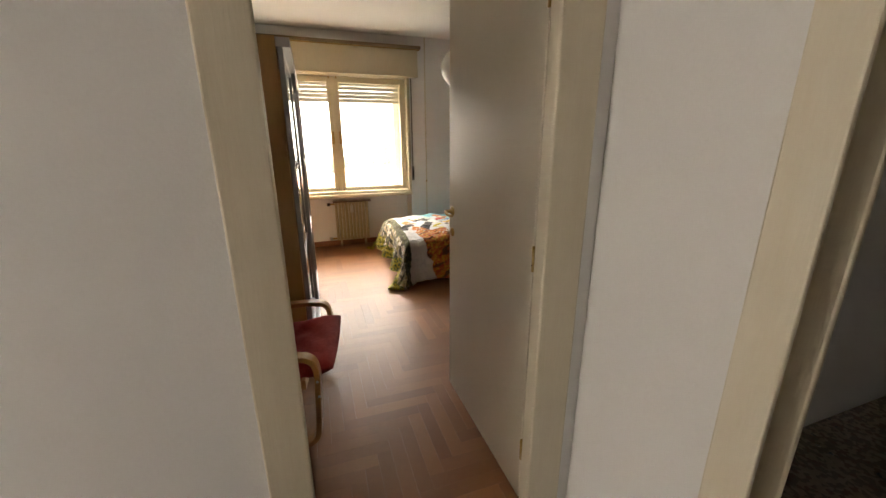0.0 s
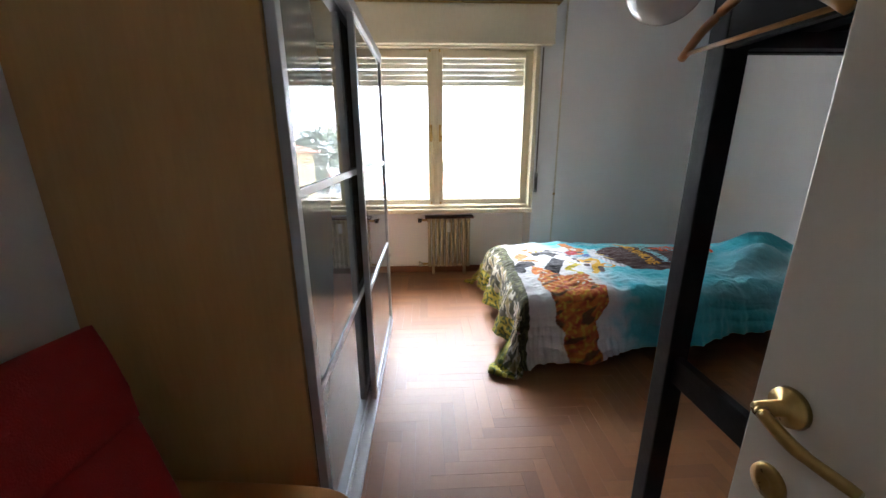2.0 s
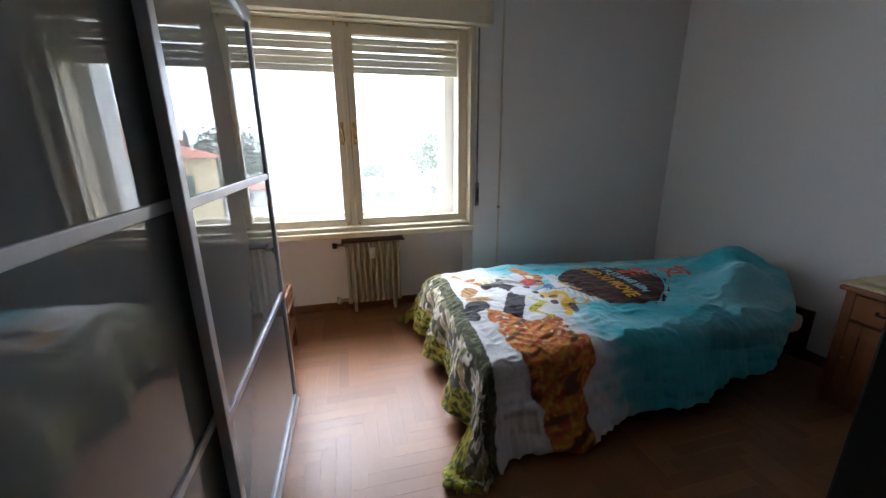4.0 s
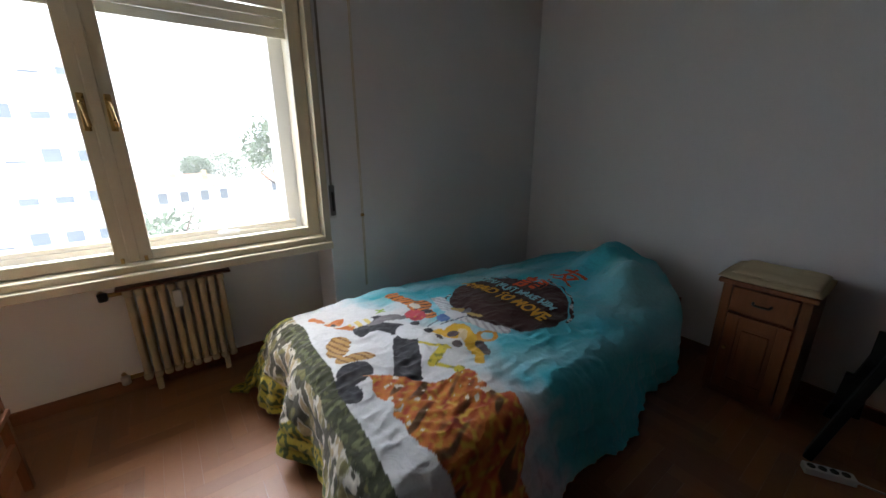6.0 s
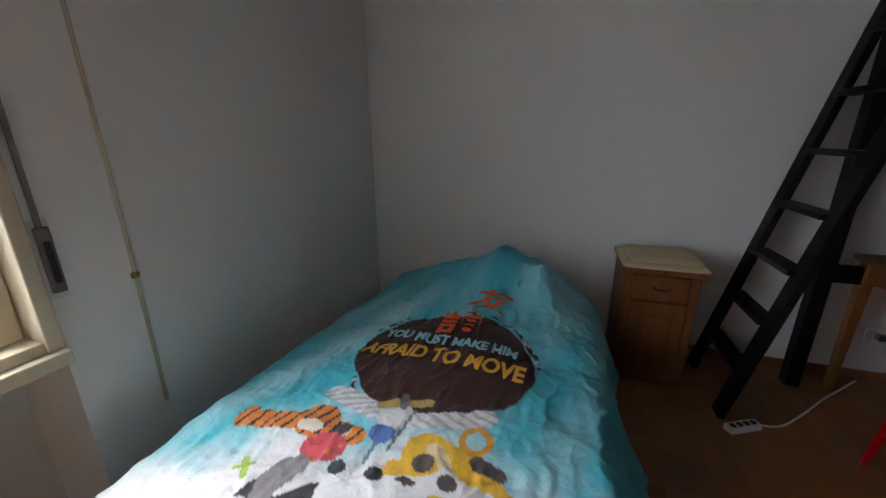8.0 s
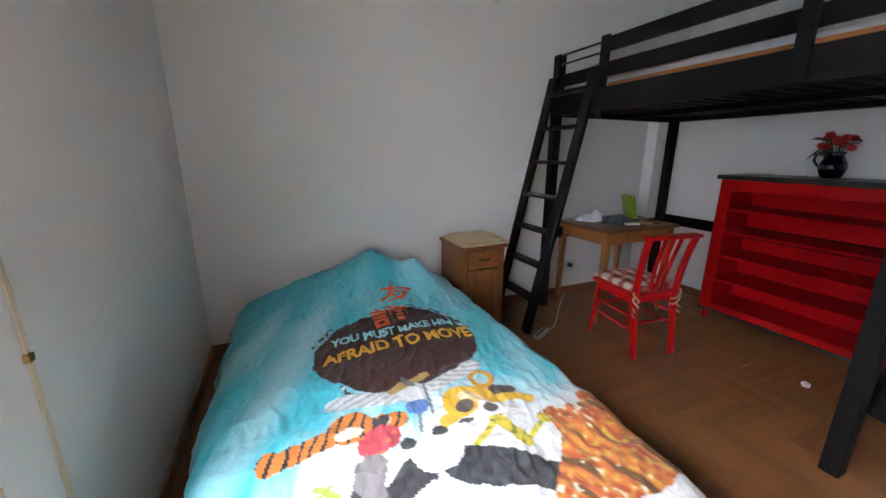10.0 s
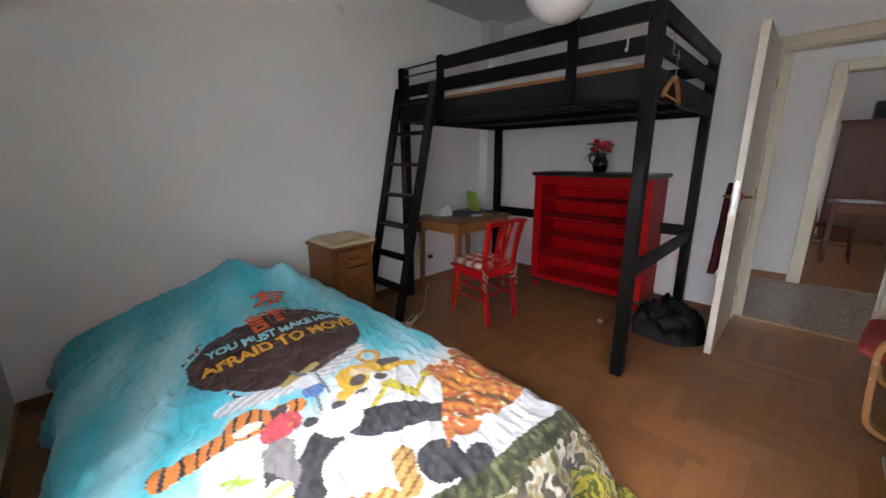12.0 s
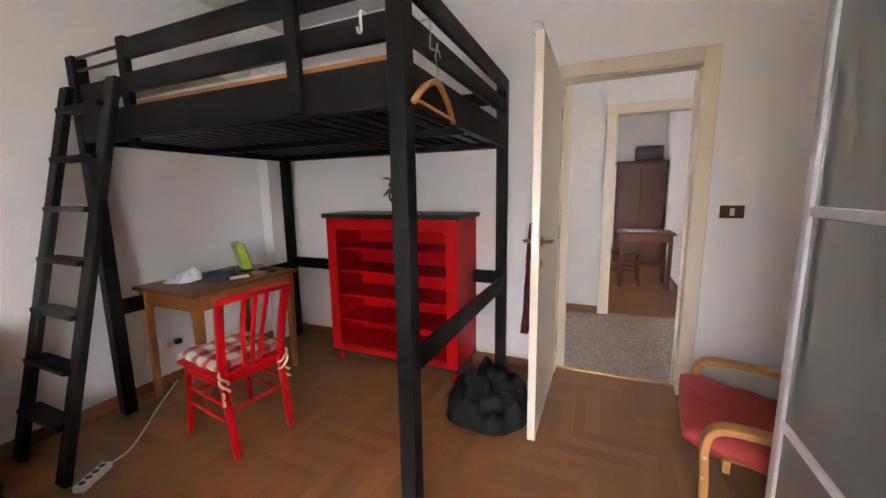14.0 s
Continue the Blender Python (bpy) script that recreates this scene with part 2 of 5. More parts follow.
def part(name, bm, mat, parent, label="", smooth=False):
    ob = obj(name, bm, mat, smooth)
    ob.parent = parent
    return tagged(ob, label)


def thing(name, m, label, category, group="", kind=""):
    e = new(name)
    e.empty_display_size = 0.1
    e.matrix_world = m
    return tagged(e, label, category, group, kind)


def box(bm, lo, hi, bevel=0.0, turn=None):
    """Add a box; turn: a matrix applied to it."""
    lo, hi = Vector(lo), Vector(hi)
    m = Matrix.Translation((lo + hi) / 2) @ Matrix.Diagonal((*(hi - lo), 1))
    if turn:
        m = turn @ m
    got = bmesh.ops.create_cube(bm, size=1, matrix=m)["verts"]
    if bevel:
        edges = list({e for v in got for e in v.link_edges})
        bmesh.ops.bevel(bm, geom=edges, offset=bevel, segments=2, affect="EDGES", profile=0.5)
    return bm


def block(lo, hi, bevel=0.004, turn=None):
    return box(bmesh.new(), lo, hi, bevel, turn)


def boxes(*pairs, bevel=0.0):
    bm = bmesh.new()
    for lo, hi in pairs:
        box(bm, lo, hi, bevel)
    return bm


def beam(p, q, w, h, bevel=0.004, up=(0, 0, 1)):
    """A square-edged bar from p to q, w wide across and h high."""
    p, q = Vector(p), Vector(q)
    d = q - p
    z = d.normalized()
    x = Vector(up).cross(z)
    x = x.normalized() if x.length > 1e-4 else Vector((1, 0, 0))
    y = z.cross(x)
    m = Matrix.Translation((p + q) / 2) @ Matrix((x, y, z)).transposed().to_4x4()
    return box(bmesh.new(), (-w / 2, -h / 2, -d.length / 2), (w / 2, h / 2, d.length / 2), bevel, m)


def lathe(profile, n=24):
    """Turn (radius, height) pairs round z."""
    bm = bmesh.new()
    rings = []
    for r, z in profile:
        rings.append([bm.verts.new((r * math.cos(2 * math.pi * i / n), r * math.sin(2 * math.pi * i / n), z)) for i in range(n)])
    for a, b in zip(rings, rings[1:]):
        for i in range(n):
            bm.faces.new((a[i], a[(i + 1) % n], b[(i + 1) % n], b[i]))
    for ring in (rings[0], rings[-1]):
        if profile[rings.index(ring)][0] > 1e-4:
            bm.faces.new(ring)
    bmesh.ops.remove_doubles(bm, verts=bm.verts, dist=1e-5)
    return bm


def tube(points, r, n=10, flatten=None):
    """A swept round bar, or with flatten=(w, h) a flat strip, along points."""
    bm = bmesh.new()
    pts = [Vector(p) for p in points]
    rings = []
    for i, p in enumerate(pts):
        d = (pts[min(i + 1, len(pts) - 1)] - pts[max(i - 1, 0)]).normalized()
        ref = Vector((0, 1, 0)) if abs(d.y) < 0.9 else Vector((1, 0, 0))
        u = ref.cross(d).normalized()
        v = d.cross(u).normalized()
        if flatten:
            w, h = flatten
            ring = [p + u * (sx * h / 2) + v * (sy * w / 2) for sx, sy in ((-1, -0.9), (-0.8, -1), (0.8, -1), (1, -0.9), (1, 0.9), (0.8, 1), (-0.8, 1), (-1, 0.9))]
        else:
            ri = r[i] if isinstance(r, (list, tuple)) else r
            ring = [p + u * (ri * math.cos(2 * math.pi * k / n)) + v * (ri * math.sin(2 * math.pi * k / n)) for k in range(n)]
        rings.append([bm.verts.new(c) for c in ring])
    k = len(rings[0])
    for a, b in zip(rings, rings[1:]):
        for i in range(k):
            bm.faces.new((a[i], a[(i + 1) % k], b[(i + 1) % k], b[i]))
    bm.faces.new(rings[0]); bm.faces.new(rings[-1])
    return bm


def spline(points, steps=8):
    """Catmull-Rom points through the given ones."""
    p = [Vector(q) for q in points]
    p = [2 * p[0] - p[1], *p, 2 * p[-1] - p[-2]]
    out = []
    for i in range(1, len(p) - 2):
        for k in range(steps):
            t = k / steps
            a, b, c, d = p[i - 1], p[i], p[i + 1], p[i + 2]
            out.append(0.5 * (2 * b + (c - a) * t + (2 * a - 5 * b + 4 * c - d) * t * t + (3 * b - a - 3 * c + d) * t ** 3))
    return out + [p[-2]]


def cushion(lo, hi, puff=0.03, nx=14, ny=14, tufts=0.0, seed=0):
    """A soft padded slab, with rounded rim and uneven faces."""
    lo, hi = Vector(lo), Vector(hi)
    bm = bmesh.new()
    c, s = (lo + hi) / 2, (hi - lo) / 2
    grid = {}
    for side in (1, -1):
        for i in range(nx + 1):
            for j in range(ny + 1):
                u, v = 2 * i / nx - 1, 2 * j / ny - 1
                e = max(0.0, (1 - u ** 6) * (1 - v ** 6)) ** 0.4
                w = noise.noise(Vector((u * 2 + seed, v * 2, side))) * puff * 0.5
                t = -tufts * (math.cos(u * 3 * math.pi) * math.cos(v * 3 * math.pi)) if tufts else 0
                shrink = 1 - 0.03 * (u * u * v * v)
                grid[side, i, j] = bm.verts.new((c.x + s.x * u * shrink, c.y + s.y * v * shrink, c.z + side * (s.z * (0.15 + 0.85 * e) + (w + t) * e)))
        for i in range(nx):
            for j in range(ny):
                bm.faces.new([grid[side, i + a, j + b] for a, b in ((0, 0), (1, 0), (1, 1), (0, 1))])
    rim = [(i, 0) for i in range(nx)] + [(nx, j) for j in range(ny)] + [(i, ny) for i in range(nx, 0, -1)] + [(0, j) for j in range(ny, 0, -1)]
    for a, b in zip(rim, rim[1:] + rim[:1]):
        bm.faces.new((grid[1, *a], grid[1, *b], grid[-1, *b], grid[-1, *a]))
    return bm


def heap(radius, height, n=48, seed=3, folds=0.35):
    """A dropped heap of cloth: a lumpy dome with folds and an uneven rim."""
    bm = bmesh.new()
    rings = []
    m = 26
    for k in range(m + 1):
        f = k / m
        ring = []
        for i in range(n):
            a = 2 * math.pi * i / n
            d = Vector((math.cos(a), math.sin(a), 0))
            rim = 1 + 0.22 * noise.noise(d * 1.3 + Vector((seed, 0, 0)))
            r = radius * f * rim
            z = height * (1 - f ** 4.5)
            q = d * r
            lump = noise.noise(Vector((q.x * 7, q.y * 7, seed))) * folds * 0.10 + noise.noise(Vector((q.x * 16, q.y * 16, seed + 5))) * folds * 0.045
            ridge = abs(noise.noise(Vector((q.x * 10 + 4, q.y * 10, seed + 9)))) * folds * 0.10 + abs(noise.noise(Vector((q.x * 24, q.y * 20 + 3, seed + 2)))) * folds * 0.03
            ring.append(bm.verts.new((q.x, q.y, max(0.004, z + (lump + ridge - 0.02) * (0.5 + 0.5 * (1 - f)) * (1 if f < 0.99 else 0)))))
        rings.append(ring)
    for a, b in zip(rings, rings[1:]):
        for i in range(n):
            bm.faces.new((a[i], a[(i + 1) % n], b[(i + 1) % n], b[i]))
    bmesh.ops.remove_doubles(bm, verts=bm.verts, dist=1e-5)
    return bm


def structure(name, bm, mat, label, category):
    return tagged(obj(name, bm, mat), label, category, kind="structure")


def letters(text, size, name, bold=0.0):
    """Words as a flat mesh, lying in x and y, with its width."""
    cu = bpy.data.curves.new(name, "FONT")
    cu.body, cu.size = text, size
    cu.align_x = "CENTER"
    cu.offset = bold
    tmp = bpy.data.objects.new(name, cu)
    scene.collection.objects.link(tmp)
    bpy.context.view_layer.update()
    me = bpy.data.meshes.new_from_object(tmp.evaluated_get(bpy.context.evaluated_depsgraph_get()))
    bpy.data.objects.remove(tmp)
    bm = bmesh.new()
    bm.from_mesh(me)
    return bm


# ---------------------------------------------------------------- the bedroom's shell
X0, X1, Y0, Y1, H = 0.02, 3.985, 2.5, 6.69, 2.78
structure("floor_slab", boxes(((-1.4, Y0 - 0.12, -0.2), (4.3, 7.1, -0.012))), JOINT, "dark bed of joints under the herringbone parquet", "floor")
structure("corridor_floor", boxes(((-3.4, 0.84, -0.2), (4.3, Y0 - 0.122, -0.004))), TERRAZZO, "polished speckled terrazzo corridor floor", "floor")
structure("wall_east", boxes(((X1, Y0 - 0.12, -0.1), (X1 + 0.2, 7.1, H))), WALL, "plain white painted bedroom wall behind the bed", "wall")
structure("wall_west", boxes(((X0 - 0.2, Y0, -0.1), (X0, 7.1, H))), WALL, "plain white painted bedroom wall behind the wardrobe", "wall")
structure("wall_window", boxes(((2.06, Y1, -0.1), (X1, 7.1, H)), ((X0, Y1, -0.1), (0.06, 7.1, H)), ((0.06, Y1 + 0.02, 2.32), (2.06, 7.1, H)), ((0.06, 6.98, -0.1), (2.06, 7.1, 0.775))), WALL, "white window wall with a niche under the window", "wall")
structure("wall_door", boxes(((-3.4, Y0 - 0.12, -0.1), (0.60, Y0, H)), ((1.46, Y0 - 0.12, -0.1), (X1, Y0, H)), ((0.60, Y0 - 0.12, 2.11), (1.46, Y0, H))), WALL, "white wall between bedroom and corridor", "wall")
structure("ceiling", boxes(((X0 - 0.2, Y0 - 0.12, H), (X1 + 0.2, 7.1, H + 0.2))), CEIL, "white painted bedroom ceiling", "ceiling")
structure("wall_pilaster", boxes(((3.87, Y0, 0), (X1, 2.77, H)), bevel=0.006), WALL, "narrow white boxed pilaster in the bedroom corner", "pilaster")


def skirting(name, lo, hi):
    return structure(name, block(lo, hi, 0.004), SKIRT, "reddish brown varnished wooden skirting board", "baseboard")


skirting("baseboard", (X1 - 0.014, 2.77, 0), (X1, Y1, 0.075))
skirting("baseboard", (1.53, Y0, 0), (3.87, Y0 + 0.014, 0.075))
skirting("baseboard", (X0, Y0, 0), (0.53, Y0 + 0.014, 0.075))
skirting("baseboard", (2.06, Y1 - 0.014, 0), (X1 - 0.014, Y1, 0.075))
skirting("baseboard", (0.06, 6.966, 0), (2.06, 6.98, 0.075))
skirting("baseboard", (X0, Y0 + 0.014, 0), (X0 + 0.014, 3.895, 0.075))
skirting("baseboard", (1.155, 0.90, 0), (1.555, 0.914, 0.08))


# ---------------------------------------------------------------- corridor and the room across it
structure("corridor_ceiling", boxes(((-3.4, -3.1, H - 0.05), (4.3, Y0 - 0.12, H + 0.2))), CEIL, "white corridor ceiling", "ceiling")
# out of view; its opening is invented and sized to brighten the corridor
structure("wall_corridor_end_west", boxes(((-3.6, -3.1, -0.1), (-3.4, 1.15, H)), ((-3.6, 2.3, -0.1), (-3.4, Y0, H)), ((-3.6, 1.15, -0.1), (-3.4, 2.3, 0.85)), ((-3.6, 1.15, 2.1), (-3.4, 2.3, H))), CORR, "unseen corridor end wall with an opening added to let in daylight", "wall")
structure("wall_corridor_end_east", boxes(((4.1, -3.1, -0.1), (4.3, 0.9, 1.1)), ((4.1, -3.1, 2.0), (4.3, 0.9, H)), ((4.1, -3.1, 1.1), (4.3, -2.4, 2.0)), ((4.1, -1.55, 1.1), (4.3, 0.9, 2.0)), ((4.1, 0.9, -0.1), (4.3, Y0 - 0.12, H))), CORR, "plain end wall with a window opening", "wall")
structure("wall_corridor", boxes(((-3.4, 0.78, -0.1), (0.33, 0.90, H)), ((1.085, 0.78, -0.1), (4.1, 0.90, H)), ((0.33, 0.78, 2.15), (1.085, 0.90, H))), CORR, "pale corridor wall across from the bedroom door", "wall")
structure("wall_far_room_back", boxes(((-3.4, -3.1, -0.1), (4.1, -2.9, H))), CORR, "dim back wall of the room across the corridor", "wall")
structure("wall_far_room_side", boxes(((-0.1, -2.9, -0.1), (0.12, 0.78, H))), CORR, "white side wall of the room across the corridor", "wall")
structure("far_room_floor", boxes(((-1.4, -3.1, -0.2), (4.1, 0.838, -0.002))), PARQUET_J, "dark wooden floor of the room across the corridor", "floor")


def doorway(name, x0, x1, y0, y1, top, label):
    """A door lining with casings on both sides of the wall."""
    d = thing(name, pose(0, 0, 0), label, "door frame", kind="structure")
    part("lining", block((x0, y0, 0), (x0 + 0.04, y1, top), 0.003), TRIMPAINT, d)
    part("lining", block((x1 - 0.04, y0, 0), (x1, y1, top), 0.003), TRIMPAINT, d)
    part("lining", block((x0 + 0.04, y0, top - 0.04), (x1 - 0.04, y1, top), 0.003), TRIMPAINT, d)
    wide = x0 > 0.5
    for ya, yb, la, lb, ra, rb in ((y0 - 0.018, y0 - 0.002, *((0.055, 0.055, 0.095, 0.04) if wide else (0.065, 0.03, 0.03, 0.065))), (y1 + 0.002, y1 + 0.018, *((0.04, 0.045, 0.03, 0.065) if wide else (0.065, 0.03, 0.03, 0.065)))):
        part("casing", block((x0 - la, ya, 0), (x0 + lb, yb, top + 0.055), 0.005), TRIMPAINT, d)
        part("casing", block((x1 - ra, ya, 0), (x1 + rb, yb, top + 0.055), 0.005), TRIMPAINT, d)
        part("casing", block((x0 + lb, ya, top - 0.03), (x1 - ra, yb, top + 0.055), 0.005), TRIMPAINT, d)
    return d


doorway("door_frame_1", 0.60, 1.46, Y0 - 0.12, Y0, 2.11, "cream painted wooden frame of the bedroom door")
doorway("door_frame_2", 0.33, 1.085, 0.78, 0.90, 2.15, "cream painted wooden frame of the room across")
structure("threshold", block((0.64, Y0 - 0.135, -0.012), (1.42, Y0 - 0.1, 0.003), 0.002), BRASS, "thin brass threshold strip between parquet and terrazzo", "threshold")
SX = 1.555
structure("wall_corridor_side", boxes(((SX, 1.93, -0.1), (SX + 0.1, Y0 - 0.122, H - 0.05)), ((SX, 0.90, -0.1), (SX + 0.1, 1.06, H - 0.05)), ((SX, 1.06, 2.13), (SX + 0.1, 1.93, H - 0.05))), CORR, "pale corridor side wall with an open doorway", "wall")
side = thing("door_frame_3", pose(0, 0, 0), "cream frame round a dark open doorway off the corridor", "door frame", kind="structure")
for ya, yb in ((1.06, 1.10), (1.89, 1.93)):
    part("lining", block((SX, ya, 0), (SX + 0.1, yb, 2.13), 0.003), TRIMPAINT, side)
part("lining", block((SX, 1.10, 2.09), (SX + 0.1, 1.89, 2.13), 0.003), TRIMPAINT, side)
for xa in (SX - 0.018, SX + 0.102):
    part("casing", block((xa, 0.995, 0), (xa + 0.016, 1.085, 2.185), 0.005), TRIMPAINT, side)
    part("casing", block((xa, 1.835, 0), (xa + 0.016, 1.925, 2.185), 0.005), TRIMPAINT, side)
    part("casing", block((xa, 1.085, 2.10), (xa + 0.016, 1.835, 2.185), 0.005), TRIMPAINT, side)


def lever(parent, y, z, x, s):
    """A brass lever handle with its rose and key rose, on the side s of a leaf at x."""
    hd = part("door_handle", lathe([(0.0, 0), (0.026, 0.0), (0.024, 0.008), (0.010, 0.011), (0.009, 0.045), (0.0, 0.046)], 20), BRASS, parent, "brass lever handle", True)
    hd.matrix_basis = pose(x, y, z, 0, 90 * s, 0)
    gr = part("grip", tube(spline([(0, 0, 0.04), (0.0, -0.02, 0.048), (0.006 * s, -0.06, 0.05), (0.004 * s, -0.115, 0.046)], 5), [0.008] * 11 + [0.007] * 4 + [0.006]), BRASS, hd, "", True)
    kr = part("key_rose", lathe([(0.0, 0), (0.024, 0.0), (0.022, 0.007), (0.009, 0.009), (0.0, 0.003)], 20), BRASS, parent, "", True)
    kr.matrix_basis = pose(x, y, z - 0.115, 0, 90 * s, 0)


leaf = thing("bedroom_door", pose(1.425, 2.515, 0.008), "cream painted flush bedroom door standing open into the room", "door")
part("leaf", block((0, 0, 0), (0.042, 0.835, 2.078), 0.003), DOORPAINT, leaf)
part("lock_plate", block((0.010, 0.835, 0.98), (0.032, 0.838, 1.19), 0.001), STEEL, leaf)
lever(leaf, 0.785, 1.085, 0.0, -1)
lever(leaf, 0.785, 1.085, 0.042, 1)
for hz in (0.25, 1.05, 1.85):
    part("hinge", tube([(0.0, -0.006, hz - 0.045), (0.0, -0.006, hz + 0.045)], 0.008), BRASS, leaf, "", True)
robe = thing("hanging_garment", pose(1.50, 2.98, 0), "dark red garment hanging behind the open door", "garment")
bm = bmesh.new()
g = {}
for i in range(9):
    for j in range(15):
        f = j / 14
        w = 0.03 + 0.10 * f ** 0.6
        for sdx in (0, 1):
            g[i, j, sdx] = bm.verts.new((0.012 + sdx * (0.02 + 0.025 * f) + 0.008 * math.sin(i * 1.9 + j * 0.3), (i / 4 - 1) * w, 1.16 - 0.62 * f + 0.03 * math.sin(i * 1.3) * f))
for i in range(8):
    for j in range(14):
        for sdx in (0, 1):
            bm.faces.new([g[i + a, j + b, sdx] for a, b in ((0, 0), (1, 0), (1, 1), (0, 1))])
for j in range(14):
    for i in (0, 8):
        bm.faces.new((g[i, j, 0], g[i, j + 1, 0], g[i, j + 1, 1], g[i, j, 1]))
part("cloth", bm, MAROON, robe, "", True)
part("loop", tube([(-0.03, 0, 1.045), (0.0, 0, 1.10), (0.02, 0, 1.155)], 0.004, 6), MAROON, robe)


# ---------------------------------------------------------------- window
win = thing("window_1", pose(0, 0, 0), "cream painted double casement window with daylight behind", "window", kind="structure")
WL, WR, WB, WT = 0.06, 2.06, 0.78, 2.32
wf = part("window_frame", boxes(((WL, 6.67, WB), (WL + 0.05, 6.90, WT)), ((WR - 0.04, 6.67, WB), (WR, 6.90, WT)), ((WL + 0.05, 6.67, WT - 0.05), (WR - 0.04, 6.90, WT)), ((WL + 0.05, 6.68, WB), (WR - 0.04, 6.90, WB + 0.035)), bevel=0.004), CREAM, win)
part("window_sill", boxes(((WL, 6.645, WB - 0.045), (WR, 6.98, WB)), bevel=0.006), CREAM, win, "cream ledge under the window")
part("outer_sill", block((WL, 6.91, WB - 0.03), (WR, 7.16, WB + 0.03), 0.004), MARBLE, win, "pale stone outer sill")
for a, b in ((WL + 0.055, 1.079), (1.081, WR - 0.045)):
    z0, z1 = WB + 0.04, WT - 0.055
    sash = part("sash", boxes(((a, 6.745, z0), (a + 0.072, 6.795, z1)), ((b - 0.072, 6.745, z0), (b, 6.795, z1)), ((a + 0.072, 6.745, z0), (b - 0.072, 6.795, z0 + 0.052)), ((a + 0.072, 6.745, z1 - 0.07), (b - 0.072, 6.795, z1)), bevel=0.004), CREAM, win)
    pane = part("pane", boxes(((a + 0.07, 6.767, z0 + 0.047), (b - 0.07, 6.773, z1 - 0.065))), GLASS, sash)
    pane.visible_shadow = False
    hx = b - 0.045 if a < 1 else a + 0.045
    hb = part("window_handle", block((hx - 0.013, 6.735, 1.44), (hx + 0.013, 6.746, 1.60), 0.004), BRASS, win, "small aged brass casement handle")
    part("lever", tube(spline([(hx, 6.74, 1.56), (hx, 6.715, 1.56), (hx + 0.006, 6.708, 1.52), (hx + 0.012, 6.71, 1.46)], 5), 0.008), BRASS, hb, "", True)
    for zz in (z0 + 0.012, z1 - 0.012):
        part("bolt", lathe([(0, -0.012), (0.008, -0.012), (0.008, 0.012), (0, 0.012)], 8), BRASS, win).location = (hx, 6.74, zz)
part("astragal", block((1.057, 6.733, WB + 0.04), (1.103, 6.748, WT - 0.055), 0.006), CREAM, win)
part("outer_rail", boxes(((WL + 0.06, 7.06, WB + 0.03), (WR - 0.10, 7.10, WB + 0.062)), ((WL + 0.06, 7.07, WB + 0.064), (WR - 0.10, 7.10, WB + 0.088)), bevel=0.003), CREAM, win, "cream outer rail under the shutter")
lt = part("shutter_latch", block((1.48, 7.03, WB + 0.055), (1.60, 7.06, WB + 0.075), 0.004), WHITEPLASTIC, win, "pale metal shutter latch")
part("knob", lathe([(0, 0), (0.016, 0), (0.014, 0.018), (0, 0.022)], 10), WHITEPLASTIC, lt, "", True).location = (1.52, 7.045, WB + 0.075)
for x in (WL + 0.02, WR - 0.06):
    part("guide", block((x, 6.93, WB + 0.03), (x + 0.04, 7.09, WT), 0.003), CREAM, win)
tagged(obj("window_reveal", boxes(((1.92, 7.101, 0.80), (2.5, 7.34, 2.6)), ((-0.5, 7.101, 0.80), (0.18, 7.34, 2.6)), ((-0.5, 7.101, 0.5), (2.5, 7.36, 0.799))), STUCCO_W), "white plastered outer window reveal", "wall", kind="structure")
roll = thing("roller_shutter", pose(0, 0, 0), "half-raised cream slatted roller shutter outside the window", "shutter", kind="structure")
for i in range(7):
    z = 1.98 + i * 0.052
    part("slat", block((WL + 0.03, 6.975, z), (WR - 0.03, 6.99, z + (0.0495 if i in (0, 1, 3, 5, 6, 7) else 0.0445)), 0.003), SLAT, roll)

cbox = thing("curtain_box", pose(0, 0, 0), "cream wooden roller shutter box with a curtain rail on top", "shutter box", kind="structure")
part("front_panel", block((X0, 6.60, 2.285), (2.165, Y1 + 0.018, 2.60), 0.004), CREAM, cbox)
part("lower_lip", block((X0, 6.592, 2.28), (2.165, 6.60, 2.305), 0.002), CREAM, cbox)
RAILWOOD = material("rail_wood", (0.30, 0.22, 0.12), 0.5, second=(0.22, 0.15, 0.08), scale=5, bump=0.1)
part("curtain_rail", block((X0, 6.56, 2.61), (2.20, 6.69, 2.645), 0.004), RAILWOOD, cbox, "brown wooden curtain rail board")
for yy in (6.585, 6.625):
    part("track", tube([(X0, yy, 2.604), (2.19, yy, 2.604)], 0.006, 6), BRASS, cbox)
GREYMETAL = material("grey_winder_metal", (0.20, 0.20, 0.20), 0.45, metal=0.4, scale=20, bump=0.05)
STRAPWEB = material("strap_webbing", (0.24, 0.22, 0.19), 0.9, scale=30, bump=0.3, bump_scale=200)
strap = thing("shutter_strap_box", pose(2.085, 6.69, 0.94), "small grey shutter strap winder on the wall beside the window", "strap winder")
part("cover", block((-0.012, -0.018, 0.0), (0.02, -0.0, 0.19), 0.004), GREYMETAL, strap)
part("slot", block((-0.004, -0.020, 0.03), (0.012, -0.018, 0.15), 0.001), BLACKPLASTIC, strap)
part("plate", block((-0.016, -0.006, -0.02), (0.024, -0.001, 0.21), 0.002), WHITEPLASTIC, strap)
part("strap", block((-0.005, -0.012, 0.19), (0.009, -0.009, 1.335), 0.0), STRAPWEB, strap)
